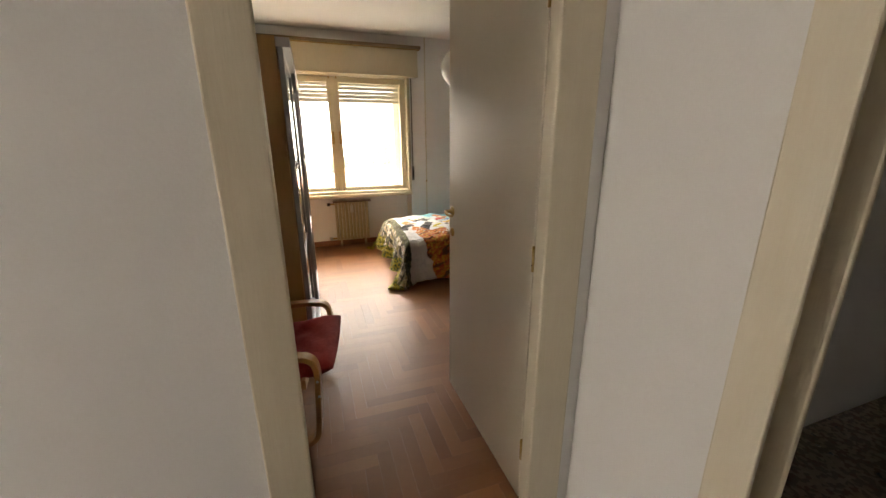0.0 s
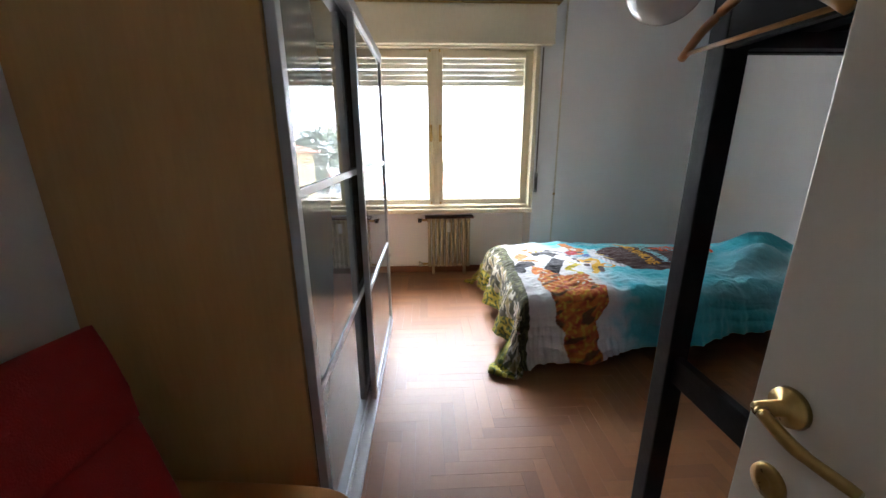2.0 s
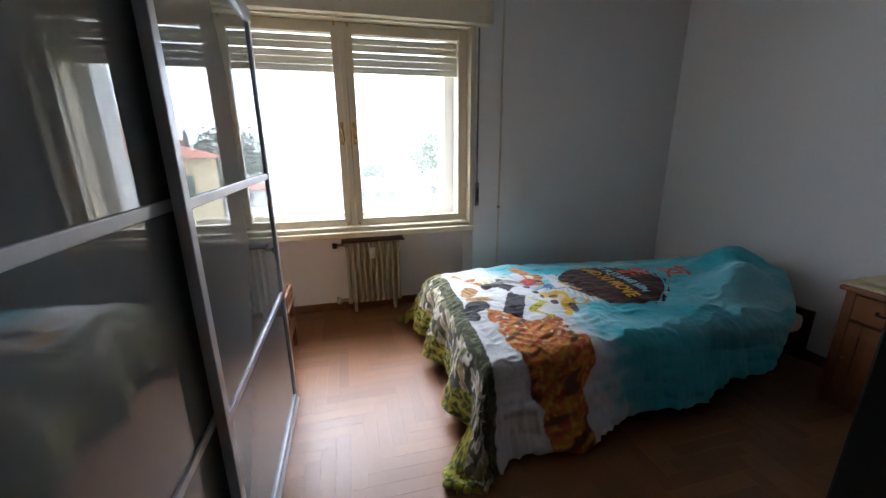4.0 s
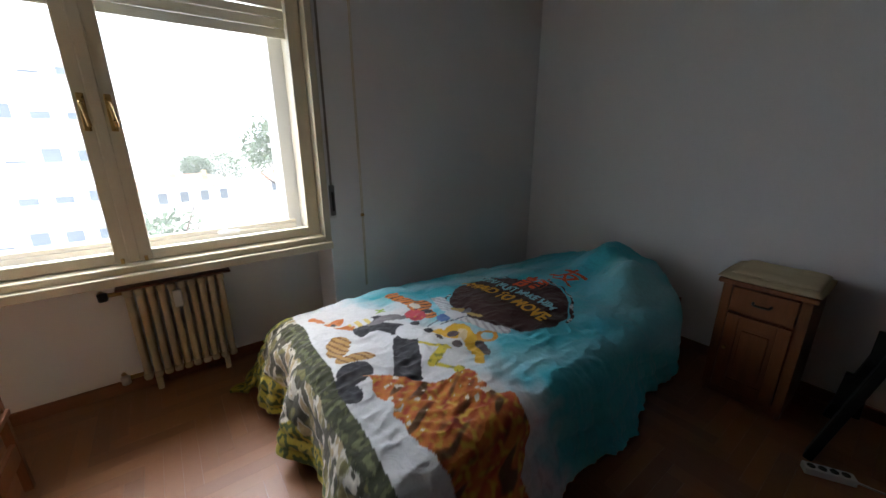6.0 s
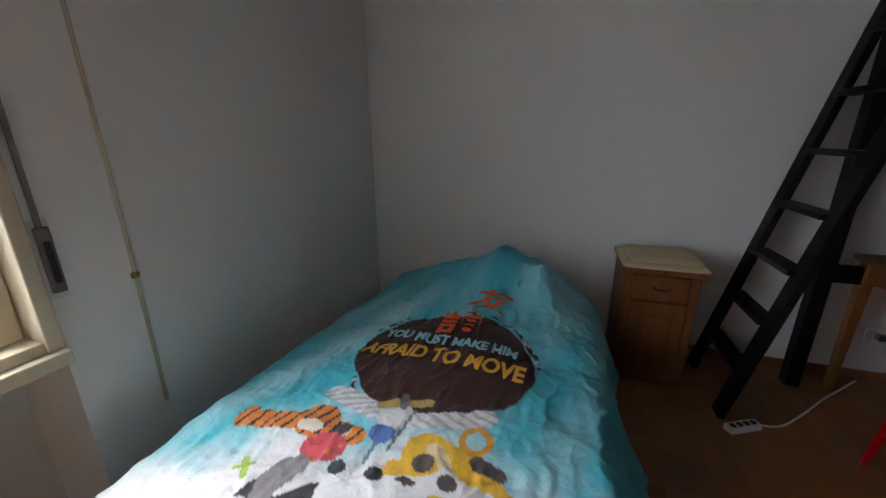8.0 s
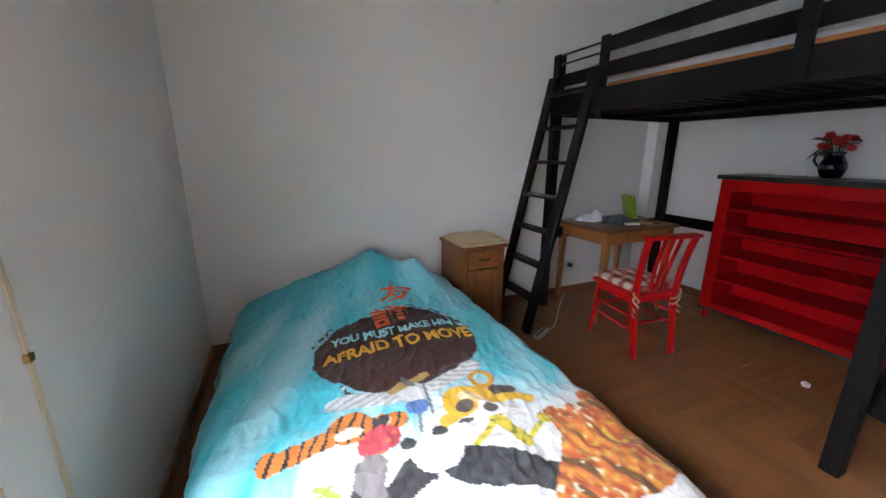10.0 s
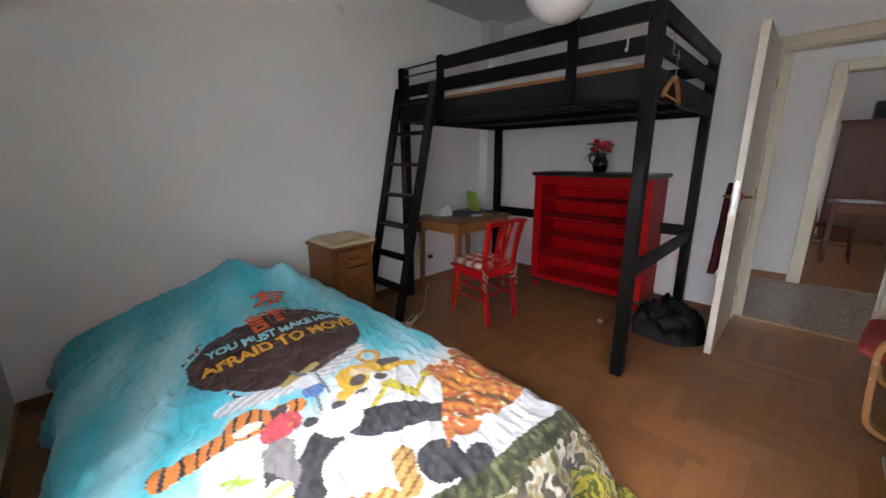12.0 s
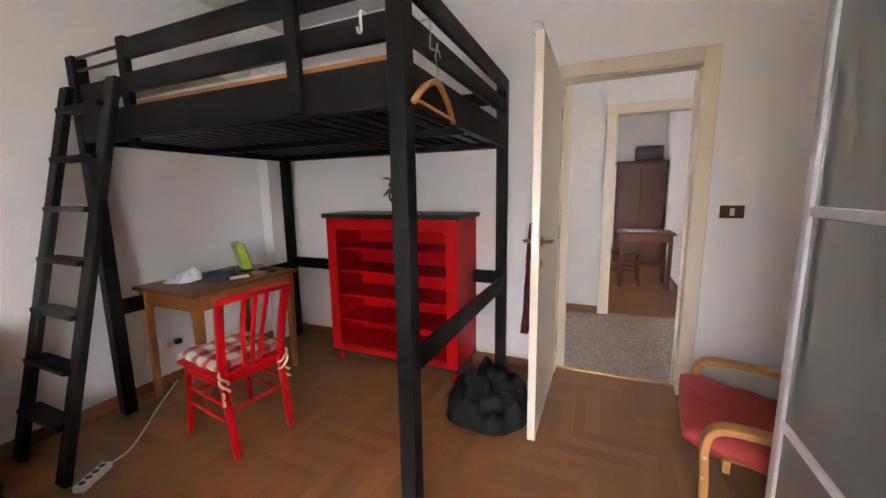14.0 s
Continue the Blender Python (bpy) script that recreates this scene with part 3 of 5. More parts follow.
cord = thing("wall_cable", pose(2.283, Y1, 0.0), "thin yellowed cable clipped down the window wall", "cable")
part("cable", tube([(0, -0.004, 0.42), (0.002, -0.004, 1.0), (-0.002, -0.004, 1.8), (0.0, -0.004, H)], 0.0035, 6), CREAM, cord)
part("second_cable", tube([(0.008, -0.004, 0.42), (0.011, -0.004, 1.0), (0.006, -0.004, 1.8), (0.009, -0.004, H)], 0.003, 6), CREAM, cord)
part("clip", block((-0.008, -0.012, 0.91), (0.014, 0, 0.93), 0.002), BRASS, cord)


# ---------------------------------------------------------------- radiator under the window
rad = thing("radiator", pose(0.98, 6.905, 0.0), "old cream cast-iron column radiator under the window", "radiator")
for i in range(10):
    x = 0.025 + i * 0.0475
    sec = bmesh.new()
    for yy in (-0.035, 0.035):
        box(sec, (x - 0.016, yy - 0.016, 0.10), (x + 0.016, yy + 0.016, 0.63), 0.012)
    for zz in (0.095, 0.60):
        box(sec, (x - 0.021, -0.055, zz), (x + 0.021, 0.055, zz + 0.045), 0.014)
    part("section", sec, RADIATOR, rad, "", True)
part("top_cover", block((-0.02, -0.065, 0.645), (0.51, 0.065, 0.66), 0.004), DARKWOOD, rad, "dark brown shelf strip on the radiator")
part("heat_meter", block((0.215, -0.075, 0.50), (0.255, -0.05, 0.60), 0.005), WHITEPLASTIC, rad, "white heat meter")
for zz in (0.62, 0.12):
    v = part("valve", tube([(-0.09, 0.06, zz), (-0.07, 0.0, zz), (0.01, 0.0, zz)], 0.012), BRASS, rad, "", True)
    part("knob", lathe([(0, -0.02), (0.02, -0.02), (0.022, 0.02), (0, 0.022)], 12), BLACKPLASTIC if zz > 0.3 else STEEL, v, "", True).location = (-0.075, -0.02, zz)
for xx in (0.05, 0.45):
    part("bracket", block((xx, 0.05, 0.08), (xx + 0.02, 0.075, 0.30), 0.002), STEEL, rad)
part("foot", block((0.05, -0.02, 0.0), (0.08, 0.02, 0.10), 0.004), RADIATOR, rad)
part("foot", block((0.40, -0.02, 0.0), (0.43, 0.02, 0.10), 0.004), RADIATOR, rad)


# ---------------------------------------------------------------- wardrobe with sliding doors
wd = thing("sliding_wardrobe", pose(X0, 3.895, 0), "large oak wardrobe with two grey glass sliding doors", "wardrobe")
D, W, T = 0.59, 1.86, 2.01


def ring_frame(x0, x1, y0, y1, z0, z1, a, c):
    """One closed frame with an opening, lying in y and z."""
    bm = bmesh.new()
    v = {}
    for k, x in enumerate((x0, x1)):
        for s, (ya, yb, za, zb) in enumerate(((y0, y1, z0, z1), (y0 + a, y1 - a, z0 + c, z1 - c))):
            v[k, s] = [bm.verts.new((x, y, z)) for y, z in ((ya, za), (yb, za), (yb, zb), (ya, zb))]
    for i in range(4):
        j = (i + 1) % 4
        for k in (0, 1):
            bm.faces.new((v[k, 0][i], v[k, 0][j], v[k, 1][j], v[k, 1][i]))
        for s in (0, 1):
            bm.faces.new((v[0, s][i], v[0, s][j], v[1, s][j], v[1, s][i]))
    bmesh.ops.recalc_face_normals(bm, faces=bm.faces)
    bmesh.ops.bevel(bm, geom=bm.edges[:], offset=0.002, segments=1, affect="EDGES")
    return bm


part("side_panel", block((0, 0, 0), (D, 0.02, T), 0.002), OAKVENEER, wd, "oak veneer side panel")
part("side_panel", block((0, W - 0.02, 0), (D, W, T), 0.002), OAKVENEER, wd)
part("top_panel", block((0, 0.02, T - 0.02), (D, W - 0.02, T), 0.002), OAKVENEER, wd)
part("back_panel", block((0.002, 0.02, 0.0), (0.012, W - 0.02, T - 0.02), 0), OAKVENEER, wd)
part("plinth", block((0.05, 0.02, 0.0), (D - 0.02, W - 0.02, 0.06), 0), DARKGAP, wd)
part("track", block((D, 0.0, T - 0.055), (D + 0.075, W, T - 0.005), 0.002), ALU, wd, "aluminium top track")
part("track", block((D - 0.02, 0.0, 0.0), (D + 0.075, W, 0.018), 0.002), ALU, wd)
part("divider", block((0.012, W / 2 - 0.01, 0.06), (D - 0.02, W / 2 + 0.01, T - 0.02), 0), OAKVENEER, wd)
for y, x in ((0.005, D + 0.006), (0.83, D + 0.042)):
    w, z0, z1 = 1.025, 0.03, 1.985
    d = part("sliding_door", ring_frame(x, x + 0.028, y, y + w, z0, z1, 0.036, 0.035), ALU, wd, "aluminium framed grey glass sliding door")
    for a, b in ((z0 + 0.03, 0.668), (0.678, 1.28), (1.29, z1 - 0.028)):
        part("glass_panel", boxes(((x + 0.008, y + 0.032, a), (x + 0.018, y + w - 0.032, b))), GREYGLASS, d, "glossy grey glass panel")
    for zz in (0.673, 1.285):
        part("crossbar", block((x + 0.004, y + 0.036, zz - 0.014), (x + 0.026, y + w - 0.036, zz + 0.014), 0.003), ALU, d)


# ---------------------------------------------------------------- double bed and its duvet
bed = thing("double_bed", pose(0, 0, 0), "low double bed with its head against the wall", "bed")
part("mattress", block((1.80, 5.32, 0.20), (3.93, 6.28, 0.33), 0.04), MATTRESS, bed)
part("bed_base", block((1.82, 5.34, 0.12), (3.90, 6.26, 0.198), 0.01), DARKWOOD, bed)
for x in (1.87, 3.80):
    for y in (5.39, 6.21):
        part("leg", block((x - 0.03, y - 0.03, 0), (x + 0.03, y + 0.03, 0.12), 0.005), DARKWOOD, bed)
part("headboard", block((3.94, 5.30, 0.0), (3.968, 6.25, 0.36), 0.006), DARKWOOD, bed)

BX0, BX1, BY0, BY1, BZ = 1.67, 3.84, 5.20, 6.38, 0.50


def bulge(x, y):
    """How far the duvet rises over the pillows and sags elsewhere."""
    pillow = 0.12 * (math.exp(-((x - 3.38) / 0.18) ** 2 - ((y - 5.40) / 0.10) ** 2) + math.exp(-((x - 3.58) / 0.22) ** 2 - ((y - 5.64) / 0.13) ** 2))
    head = max(0.0, min(1.0, (x - 2.1) / 1.4)) ** 1.4
    off = (y - 5.62) / 0.72
    dome = 0.020 + 0.10 * head - (0.06 + 0.15 * head if off < 0 else 0.035 + 0.16 * head) * abs(off) ** 1.5
    ph = (x - 1.66 + 0.12 * (y - 5.7)) / 0.27 + 0.12 * noise.noise(Vector((x * 2, y * 2, 0)))
    seam = abs(ph - round(ph)) * 2
    quilt = 0.014 * (min(1.0, seam * 1.5) ** 0.9 - 0.6)
    pucker = 0.011 * max(0.0, 1 - seam * 1.5) * noise.noise(Vector((x * 7, y * 34, 3.3)))
    crease = 0.009 * noise.noise(Vector((x * 5, y * 5, 1.7))) + 0.006 * noise.noise(Vector((x * 14, y * 11, 4.0))) + 0.005 * abs(noise.noise(Vector((x * 20 + y * 14, y * 16 - x * 9, 6.0)))) + pucker
    crease += 0.006 * (1 - abs(noise.noise(Vector((x * 9 + y * 5, y * 12, 12.0))))) ** 6
    return pillow + dome + quilt + crease - 0.035 * max(0.0, (2.2 - x)) / 0.54


def drape(u, v):
    """A point of the cloth: u, v are its flat coordinates, in room axes."""
    dx, dy0, dy1 = max(0.0, BX0 - u), max(0.0, BY0 - v), max(0.0, v - BY1)
    dy = max(dy0, dy1)
    r = 0.11

    def roll_over(d):
        a = min(d / r, math.pi / 2)
        extra = max(0.0, d - r * math.pi / 2)
        return r * math.sin(a) + extra * (0.16 + 0.26 * min(1.0, dy0 / 0.12) + 0.40 * min(1.0, dy1 / 0.2) * min(1.0, dx / 0.1)), r * (1 - math.cos(a)) + extra * 0.985

    ox, zx = roll_over(dx)
    oy, zy = roll_over(dy)
    along_x = math.sin(v * 13 + 1.0 + 2 * noise.noise(Vector((v * 2, 0, 3)))) * 0.05 + 0.02 * noise.noise(Vector((u * 4, v * 16, 6)))
    along_y = math.sin(u * 10 + 2 * noise.noise(Vector((u * 2, 5, 3)))) * 0.04 + 0.03 * noise.noise(Vector((u * 14, v * 3, 6))) + 0.012 * noise.noise(Vector((u * 40, v * 9, 2)))
    ox += along_x * min(1, zx / 0.35)
    oy += along_y * min(1, zy / 0.35)
    drop = (zx ** 1.7 + zy ** 1.7) ** (1 / 1.7)
    x = min(max(u, BX0), BX1) - ox
    y = min(max(v, BY0), BY1) + (oy if dy1 else -oy)
    hang = 1 - min(1.0, drop / 0.25)
    z = BZ + bulge(x, y) * (0.25 + 0.75 * hang) - drop
    rip = 0.010 * abs(math.sin(drop * 42 + 2 * noise.noise(Vector((u * 3, v * 3, 8))))) * (1 - hang)
    x -= rip if dx > 0 else 0
    y -= rip if dy0 else (-rip if dy1 else 0)
    low = 0.016 + 0.012 * (noise.noise(Vector((u * 6, v * 6, 2))) + 1)
    if z < low:
        over = low - z
        z = low
        x -= over * 0.35 if dx else 0
        y -= over * 0.25 if dy0 else 0
    return x, y, z


def dyed(u, v):
    """The duvet's printed colours at flat coordinates u, v: bright patches without figures."""
    n1 = noise.noise(Vector((u * 4, v * 4, 0)))
    n2 = noise.noise(Vector((u * 13, v * 13, 2)))
    n3 = noise.noise(Vector((u * 40, v * 40, 5)))
    aqua = Vector((0.075, 0.49, 0.59)) * (1 + 0.10 * n1)
    # pale brushed streaks that sweep along the window side
    sweep = noise.noise(Vector((u * 1.3 + v * 0.6, (v + 0.25 * u) * 5, 9)))
    aqua = aqua.lerp(Vector((0.40, 0.70, 0.75)), max(0.0, min(0.8, 0.18 + 1.1 * sweep)))
    white = Vector((0.63, 0.64, 0.65)) * (1 + 0.05 * n2)
    edge = 2.20 + 0.10 * math.sin((v - 5.2) * 3.0) * (1 if v > 5.1 else 0) + 0.10 * n1 - 0.30 * max(0, v - 6.0) + 0.10 * max(0.0, 5.3 - v)
    f = max(0.0, min(1.0, (u - edge) / 0.22 + 0.5 + 0.5 * n2))
    c = white.lerp(aqua, f)

    def blob(cx, cy, a, b, turn=0.0, wob=0.06):
        """An uneven oval patch: half sizes a along x and b along y, turned."""
        ca, sa = math.cos(turn), math.sin(turn)
        p, q = (u - cx) * ca + (v - cy) * sa, -(u - cx) * sa + (v - cy) * ca
        return (p / a) ** 2 + (q / b) ** 2 < 1 + wob * 3 * n2 + wob * n3

    def stroke(p, q, w, wob=0.2):
        """A brushed bar from p to q."""
        dx, dy = q[0] - p[0], q[1] - p[1]
        k = max(0.0, min(1.0, ((u - p[0]) * dx + (v - p[1]) * dy) / (dx * dx + dy * dy)))
        return math.hypot(u - p[0] - k * dx, v - p[1] - k * dy) < w * (1 + wob * n3 + wob * n2)

    tilt = math.radians(-7)
    black, orange, yellow, rose = Vector((0.028, 0.028, 0.032)), Vector((0.60, 0.20, 0.04)), Vector((0.64, 0.38, 0.03)), Vector((0.48, 0.07, 0.09))
    grey, cream, tan = Vector((0.42, 0.42, 0.44)), Vector((0.68, 0.62, 0.52)), Vector((0.42, 0.25, 0.08))
    ink = black * (1 + 0.9 * n3) + Vector((0.016, 0.016, 0.018))
    if blob(2.695, 5.735, 0.305, 0.355, tilt, 0.03):
        c = Vector((0.050, 0.019, 0.016))
    elif blob(2.695, 5.735, 0.335, 0.385, tilt, 0.04) and not blob(2.695, 5.735, 0.318, 0.368, tilt, 0.05) and n1 > -0.05:
        c = Vector((0.05, 0.025, 0.025)) if n3 > -0.1 else Vector((0.55, 0.62, 0.64))
    # pale feathered streaks below the dark oval
    for s_ in (-1, 1):
        if stroke((2.36, 5.775 + 0.07 * s_), (2.43, 5.775 + 0.27 * s_), 0.035):
            c = white if math.sin((u + s_ * 0.4 * v) * 190 + 2 * n2) > -0.3 else grey
    if blob(2.36, 5.775, 0.06, 0.06):
        c = white
    if stroke((2.40, 5.84), (2.45, 5.70), 0.020):
        c = Vector((0.46, 0.33, 0.10))
    if blob(2.43, 5.775, 0.045, 0.016, 0.3):
        c = Vector((0.16, 0.16, 0.18))
    if blob(2.285, 5.785, 0.032, 0.040):
        c = Vector((0.09, 0.17, 0.42))
    if stroke((2.25, 5.79), (2.20, 5.80), 0.006) or stroke((2.40, 5.725), (2.24, 5.745), 0.005):
        c = Vector((0.15, 0.17, 0.20))
    # orange patches with dark stripes
    if blob(2.285, 6.01, 0.065, 0.075) or stroke((2.24, 6.225), (2.27, 6.06), 0.033, 0.1) or blob(2.245, 6.25, 0.045, 0.035) or stroke((2.27, 5.94), (2.26, 5.86), 0.030):
        c = orange if math.sin(v * 170 + u * 50 + 3 * n2) > -0.62 else black
        if blob(2.262, 6.02, 0.026, 0.045) or blob(2.27, 5.905, 0.020, 0.022):
            c = cream
    if blob(2.27, 5.915, 0.022, 0.030, 0.4):
        c = ink
    if blob(2.205, 5.935, 0.048, 0.070, 0.2, 0.04):
        c = rose if n3 > -0.35 else Vector((0.55, 0.20, 0.06))
    # yellow patches
    if blob(2.255, 5.635, 0.062, 0.068) or stroke((2.27, 5.60), (2.235, 5.46), 0.036) or stroke((2.235, 5.46), (2.185, 5.40), 0.020) or stroke((2.195, 5.72), (2.22, 5.62), 0.026):
        c = yellow if n2 > -0.30 else Vector((0.62, 0.50, 0.30))
    if abs(math.hypot(u - 2.335, v - 5.515) - 0.040) < 0.011 and v < 5.56:
        c = Vector((0.58, 0.27, 0.03))
    if blob(2.228, 5.635, 0.028, 0.032) or stroke((2.27, 5.50), (2.255, 5.43), 0.018) or blob(2.19, 5.555, 0.022, 0.028) or blob(2.165, 5.66, 0.012, 0.028):
        c = Vector((0.09, 0.07, 0.07))
    if stroke((2.06, 5.68), (2.14, 5.55), 0.012) or stroke((2.13, 5.57), (2.03, 5.52), 0.022) or stroke((2.02, 5.53), (2.08, 5.42), 0.009) or blob(2.085, 5.415, 0.026, 0.022):
        c = Vector((0.55, 0.46, 0.04)) if n3 > -0.2 else Vector((0.22, 0.22, 0.03))
    # large black and white patches at the foot end
    if stroke((2.03, 5.74), (1.91, 5.52), 0.058, 0.08) or stroke((2.05, 5.86), (1.95, 5.97), 0.055, 0.08) or blob(1.925, 5.985, 0.040, 0.060) or blob(1.745, 5.665, 0.075, 0.075, 0.5) or blob(1.66, 5.60, 0.05, 0.10, 0.5):
        c = ink
    if stroke((2.13, 5.98), (2.00, 6.02), 0.045):
        c = Vector((0.20, 0.19, 0.20)) if n2 > -0.2 else ink
    if blob(1.88, 5.83, 0.125, 0.110, 0.3, 0.03):
        c = white * 1.05
    if blob(2.10, 5.79, 0.078, 0.082, 0.0, 0.03):
        c = white * 1.08
    if blob(2.158, 5.858, 0.024, 0.026) or blob(2.168, 5.752, 0.022, 0.026):
        c = ink
    if stroke((1.83, 5.74), (1.74, 5.78), 0.034) or stroke((1.79, 5.95), (1.75, 5.86), 0.050):
        c = tan if math.sin(u * 190 + v * 60) > -0.5 else Vector((0.20, 0.10, 0.03))
    if stroke((1.98, 6.04), (1.92, 6.06), 0.035):
        c = Vector((0.62, 0.50, 0.16)) if math.sin(u * 150) > 0 else white
    # russet patch near the window side
    if blob(1.85, 6.17, 0.050, 0.045) or stroke((1.83, 6.13), (1.89, 6.05), 0.022) or stroke((1.80, 6.22), (1.77, 6.28), 0.020):
        c = Vector((0.50, 0.16, 0.04)) if n2 > -0.2 else cream
        if blob(1.84, 6.15, 0.016, 0.022):
            c = ink
    if stroke((2.12, 6.13), (2.06, 6.08), 0.010) or stroke((2.11, 6.09), (2.08, 6.13), 0.006):
        c = Vector((0.28, 0.42, 0.06))
    # autumn leaves down to the near side
    top = 5.40 + 0.9 * max(0.0, 2.02 - u) + 0.05 * n1
    low = 1.765 + 0.20 * max(0.0, 5.25 - v) + 0.03 * n2
    if v < top and low < u < 2.10 + 0.10 * n1 + 0.05 * n2 - 0.05 * max(0.0, 5.1 - v):
        t = noise.noise(Vector(((u + 0.6 * v) * 7, (v - 0.6 * u) * 30, 7)))
        c = orange.lerp(Vector((0.36, 0.055, 0.025)), max(0, min(1, 0.45 + 1.2 * t)))
        c = c.lerp(Vector((0.58, 0.36, 0.05)), max(0, min(1, 2.2 * n3)))
        dark = noise.noise(Vector(((u + 0.5 * v) * 9, (v - 0.5 * u) * 24, 17)))
        c = c.lerp(Vector((0.10, 0.055, 0.025)), max(0.0, min(0.9, (dark - 0.10) * 4)))
        if v > 5.25 and n3 + n1 > 0.42:
            c = cream
    # trunks and foliage at the foot
    e2 = 1.655 + 0.03 * n1 + 0.07 * (v - 5.5)
    if u < e2:
        t = noise.noise(Vector(((u + 0.8 * v) * 6, (v - 0.8 * u) * 17, 11))) + 0.35 * noise.noise(Vector((u * 30, v * 30, 13)))
        c = Vector((0.55, 0.52, 0.44)) if t > 0.0 else Vector((0.080, 0.078, 0.052))
        if t > 0.22:
            c = Vector((0.38, 0.30, 0.17))
        if noise.noise(Vector((u * 16, v * 16, 21))) > 0.18:
            c = c.lerp(Vector((0.22, 0.20, 0.06)), 0.6)
        if e2 - u < 0.085 + 0.03 * n2 and v < 6.3:
            c = Vector((0.055, 0.058, 0.030)) if n3 > -0.15 else Vector((0.12, 0.13, 0.06))
        c = c * (1 + 0.5 * noise.noise(Vector((u * 30 + v * 8, v * 60, 31))))
        if u < 1.36 + 0.05 * n2 + 0.08 * max(0.0, v - 5.9) or v > 6.40:
            c = Vector((0.36, 0.31, 0.035)) if n3 > -0.05 else Vector((0.08, 0.11, 0.03))
    return c


def make_duvet():
    nu, nv = 480, 390
    us = np.linspace(1.20, BX1, nu)
    vs = np.linspace(4.70, 6.78, nv)
    verts, cols = [], []
    for u in us:
        for v in vs:
            # shorter hem on the window side and towards the head of the near side
            lo = 4.69 + 0.16 * max(0.0, (u - 1.9) / 1.9)
            vv = lo + (v - 4.70) / 2.08 * (6.74 - lo)
            # the head-end edge runs aslant down the near side
            uu = 1.20 + (u - 1.20) * (1 - 0.42 * max(0.0, 5.45 - vv))
            verts.append(drape(uu, vv))
            c = dyed(uu, vv)
            cols.extend((max(0, c[0]), max(0, c[1]), max(0, c[2]), 1.0))
    faces = [(i * nv + j, (i + 1) * nv + j, (i + 1) * nv + j + 1, i * nv + j + 1) for i in range(nu - 1) for j in range(nv - 1)]
    me = bpy.data.meshes.new("cover")
    me.from_pydata(verts, [], faces)
    at = me.color_attributes.new("print", "FLOAT_COLOR", "POINT")
    at.data.foreach_set("color", cols)
    for p in me.polygons:
        p.use_smooth = True
    me.materials.append(PRINTED)
    ob = new("cover", me)
    sol = ob.modifiers.new("padding", "SOLIDIFY")
    sol.thickness, sol.offset = 0.018, -1
    return ob


duvet = thing("duvet", pose(0, 0, 0), "puffy turquoise printed duvet with a brown oval, draped over the bed", "duvet")
cover = make_duvet()
cover.parent = duvet


def print_words(text, size, centre, mat, turn, width=None, label="", bold=0.0):
    """Printed words that follow the duvet's surface. Reading direction is -y."""
    bm = letters(text, size, "words", bold)
    for _ in range(4):
        long = [e for e in bm.edges if e.calc_length() > 0.009]
        if long:
            bmesh.ops.subdivide_edges(bm, edges=long, cuts=1)
            bmesh.ops.triangulate(bm, faces=bm.faces)
    xs = [v.co.x for v in bm.verts]
    span = (max(xs) - min(xs)) if xs else 1
    k = (width / span) if width else 1
    a = math.radians(turn)
    for v in bm.verts:
        p, q = v.co.x * k, v.co.y
        along, up = p * math.cos(a) - q * math.sin(a), p * math.sin(a) + q * math.cos(a)
        x, y = centre[0] + up, centre[1] - along
        v.co = (*drape(x, y)[:2], max(drape(x + d, y)[2] for d in (-0.012, -0.005, 0, 0.005, 0.012)) + 0.028)
    return part("lettering", bm, mat, duvet, label)


print_words("AFRAID TO MOVE", 0.112, (2.612, 5.735), INK_Y, -4, 0.645, "printed yellow words", 0.004)
print_words("YOU MUST MAKE HIM", 0.072, (2.735, 5.73), INK_B, -3.5, 0.56, "printed pale blue words", 0.003)
print_words("\u8abc", 0.20, (2.815, 5.71), INK_O, -3, 0.20, "printed orange written sign", 0.003)
print_words("\u53cb", 0.19, (3.035, 5.635), INK_O, -12, 0.19, "printed orange written sign", 0.003)


# ---------------------------------------------------------------- bedside cabinet
ns = thing("bedside_cabinet", pose(3.555, 4.635, 0) @ Matrix.Diagonal((1, 0.91, 1, 1)), "old varnished pine bedside cabinet beside the bed", "cabinet")
for y in (0.0, 0.37):
    part("side_panel", block((0.032, y, 0.05), (0.40, y + 0.02, 0.675), 0.003), PINE, ns)
    part("stile", block((0.012, 0.0 if y < 0.1 else 0.345, 0.05), (0.03, 0.045 if y < 0.1 else 0.39, 0.675), 0.003), PINE, ns)
part("back_panel", block((0.38, 0.02, 0.05), (0.40, 0.37, 0.675), 0.002), PINE, ns)
part("bottom", block((0.032, 0.02, 0.05), (0.35, 0.37, 0.07), 0.002), PINE, ns)
part("top", block((-0.02, -0.02, 0.675), (0.405, 0.41, 0.70), 0.006), PINE, ns)
dr = part("drawer", block((0.006, 0.05, 0.525), (0.30, 0.34, 0.66), 0.004), PINE, ns)
part("handle", tube(spline([(0.006, 0.155, 0.60), (-0.018, 0.165, 0.595), (-0.018, 0.225, 0.595), (0.006, 0.235, 0.60)], 5), 0.006), BLACKPLASTIC, dr, "dark metal pull", True)
dd = part("door", boxes(((0.008, 0.05, 0.075), (0.026, 0.11, 0.51)), ((0.008, 0.28, 0.075), (0.026, 0.34, 0.51)), ((0.008, 0.11, 0.075), (0.026, 0.28, 0.135)), ((0.008, 0.11, 0.45), (0.026, 0.28, 0.51)), ((0.016, 0.11, 0.135), (0.024, 0.28, 0.45)), bevel=0.003), PINE, ns)
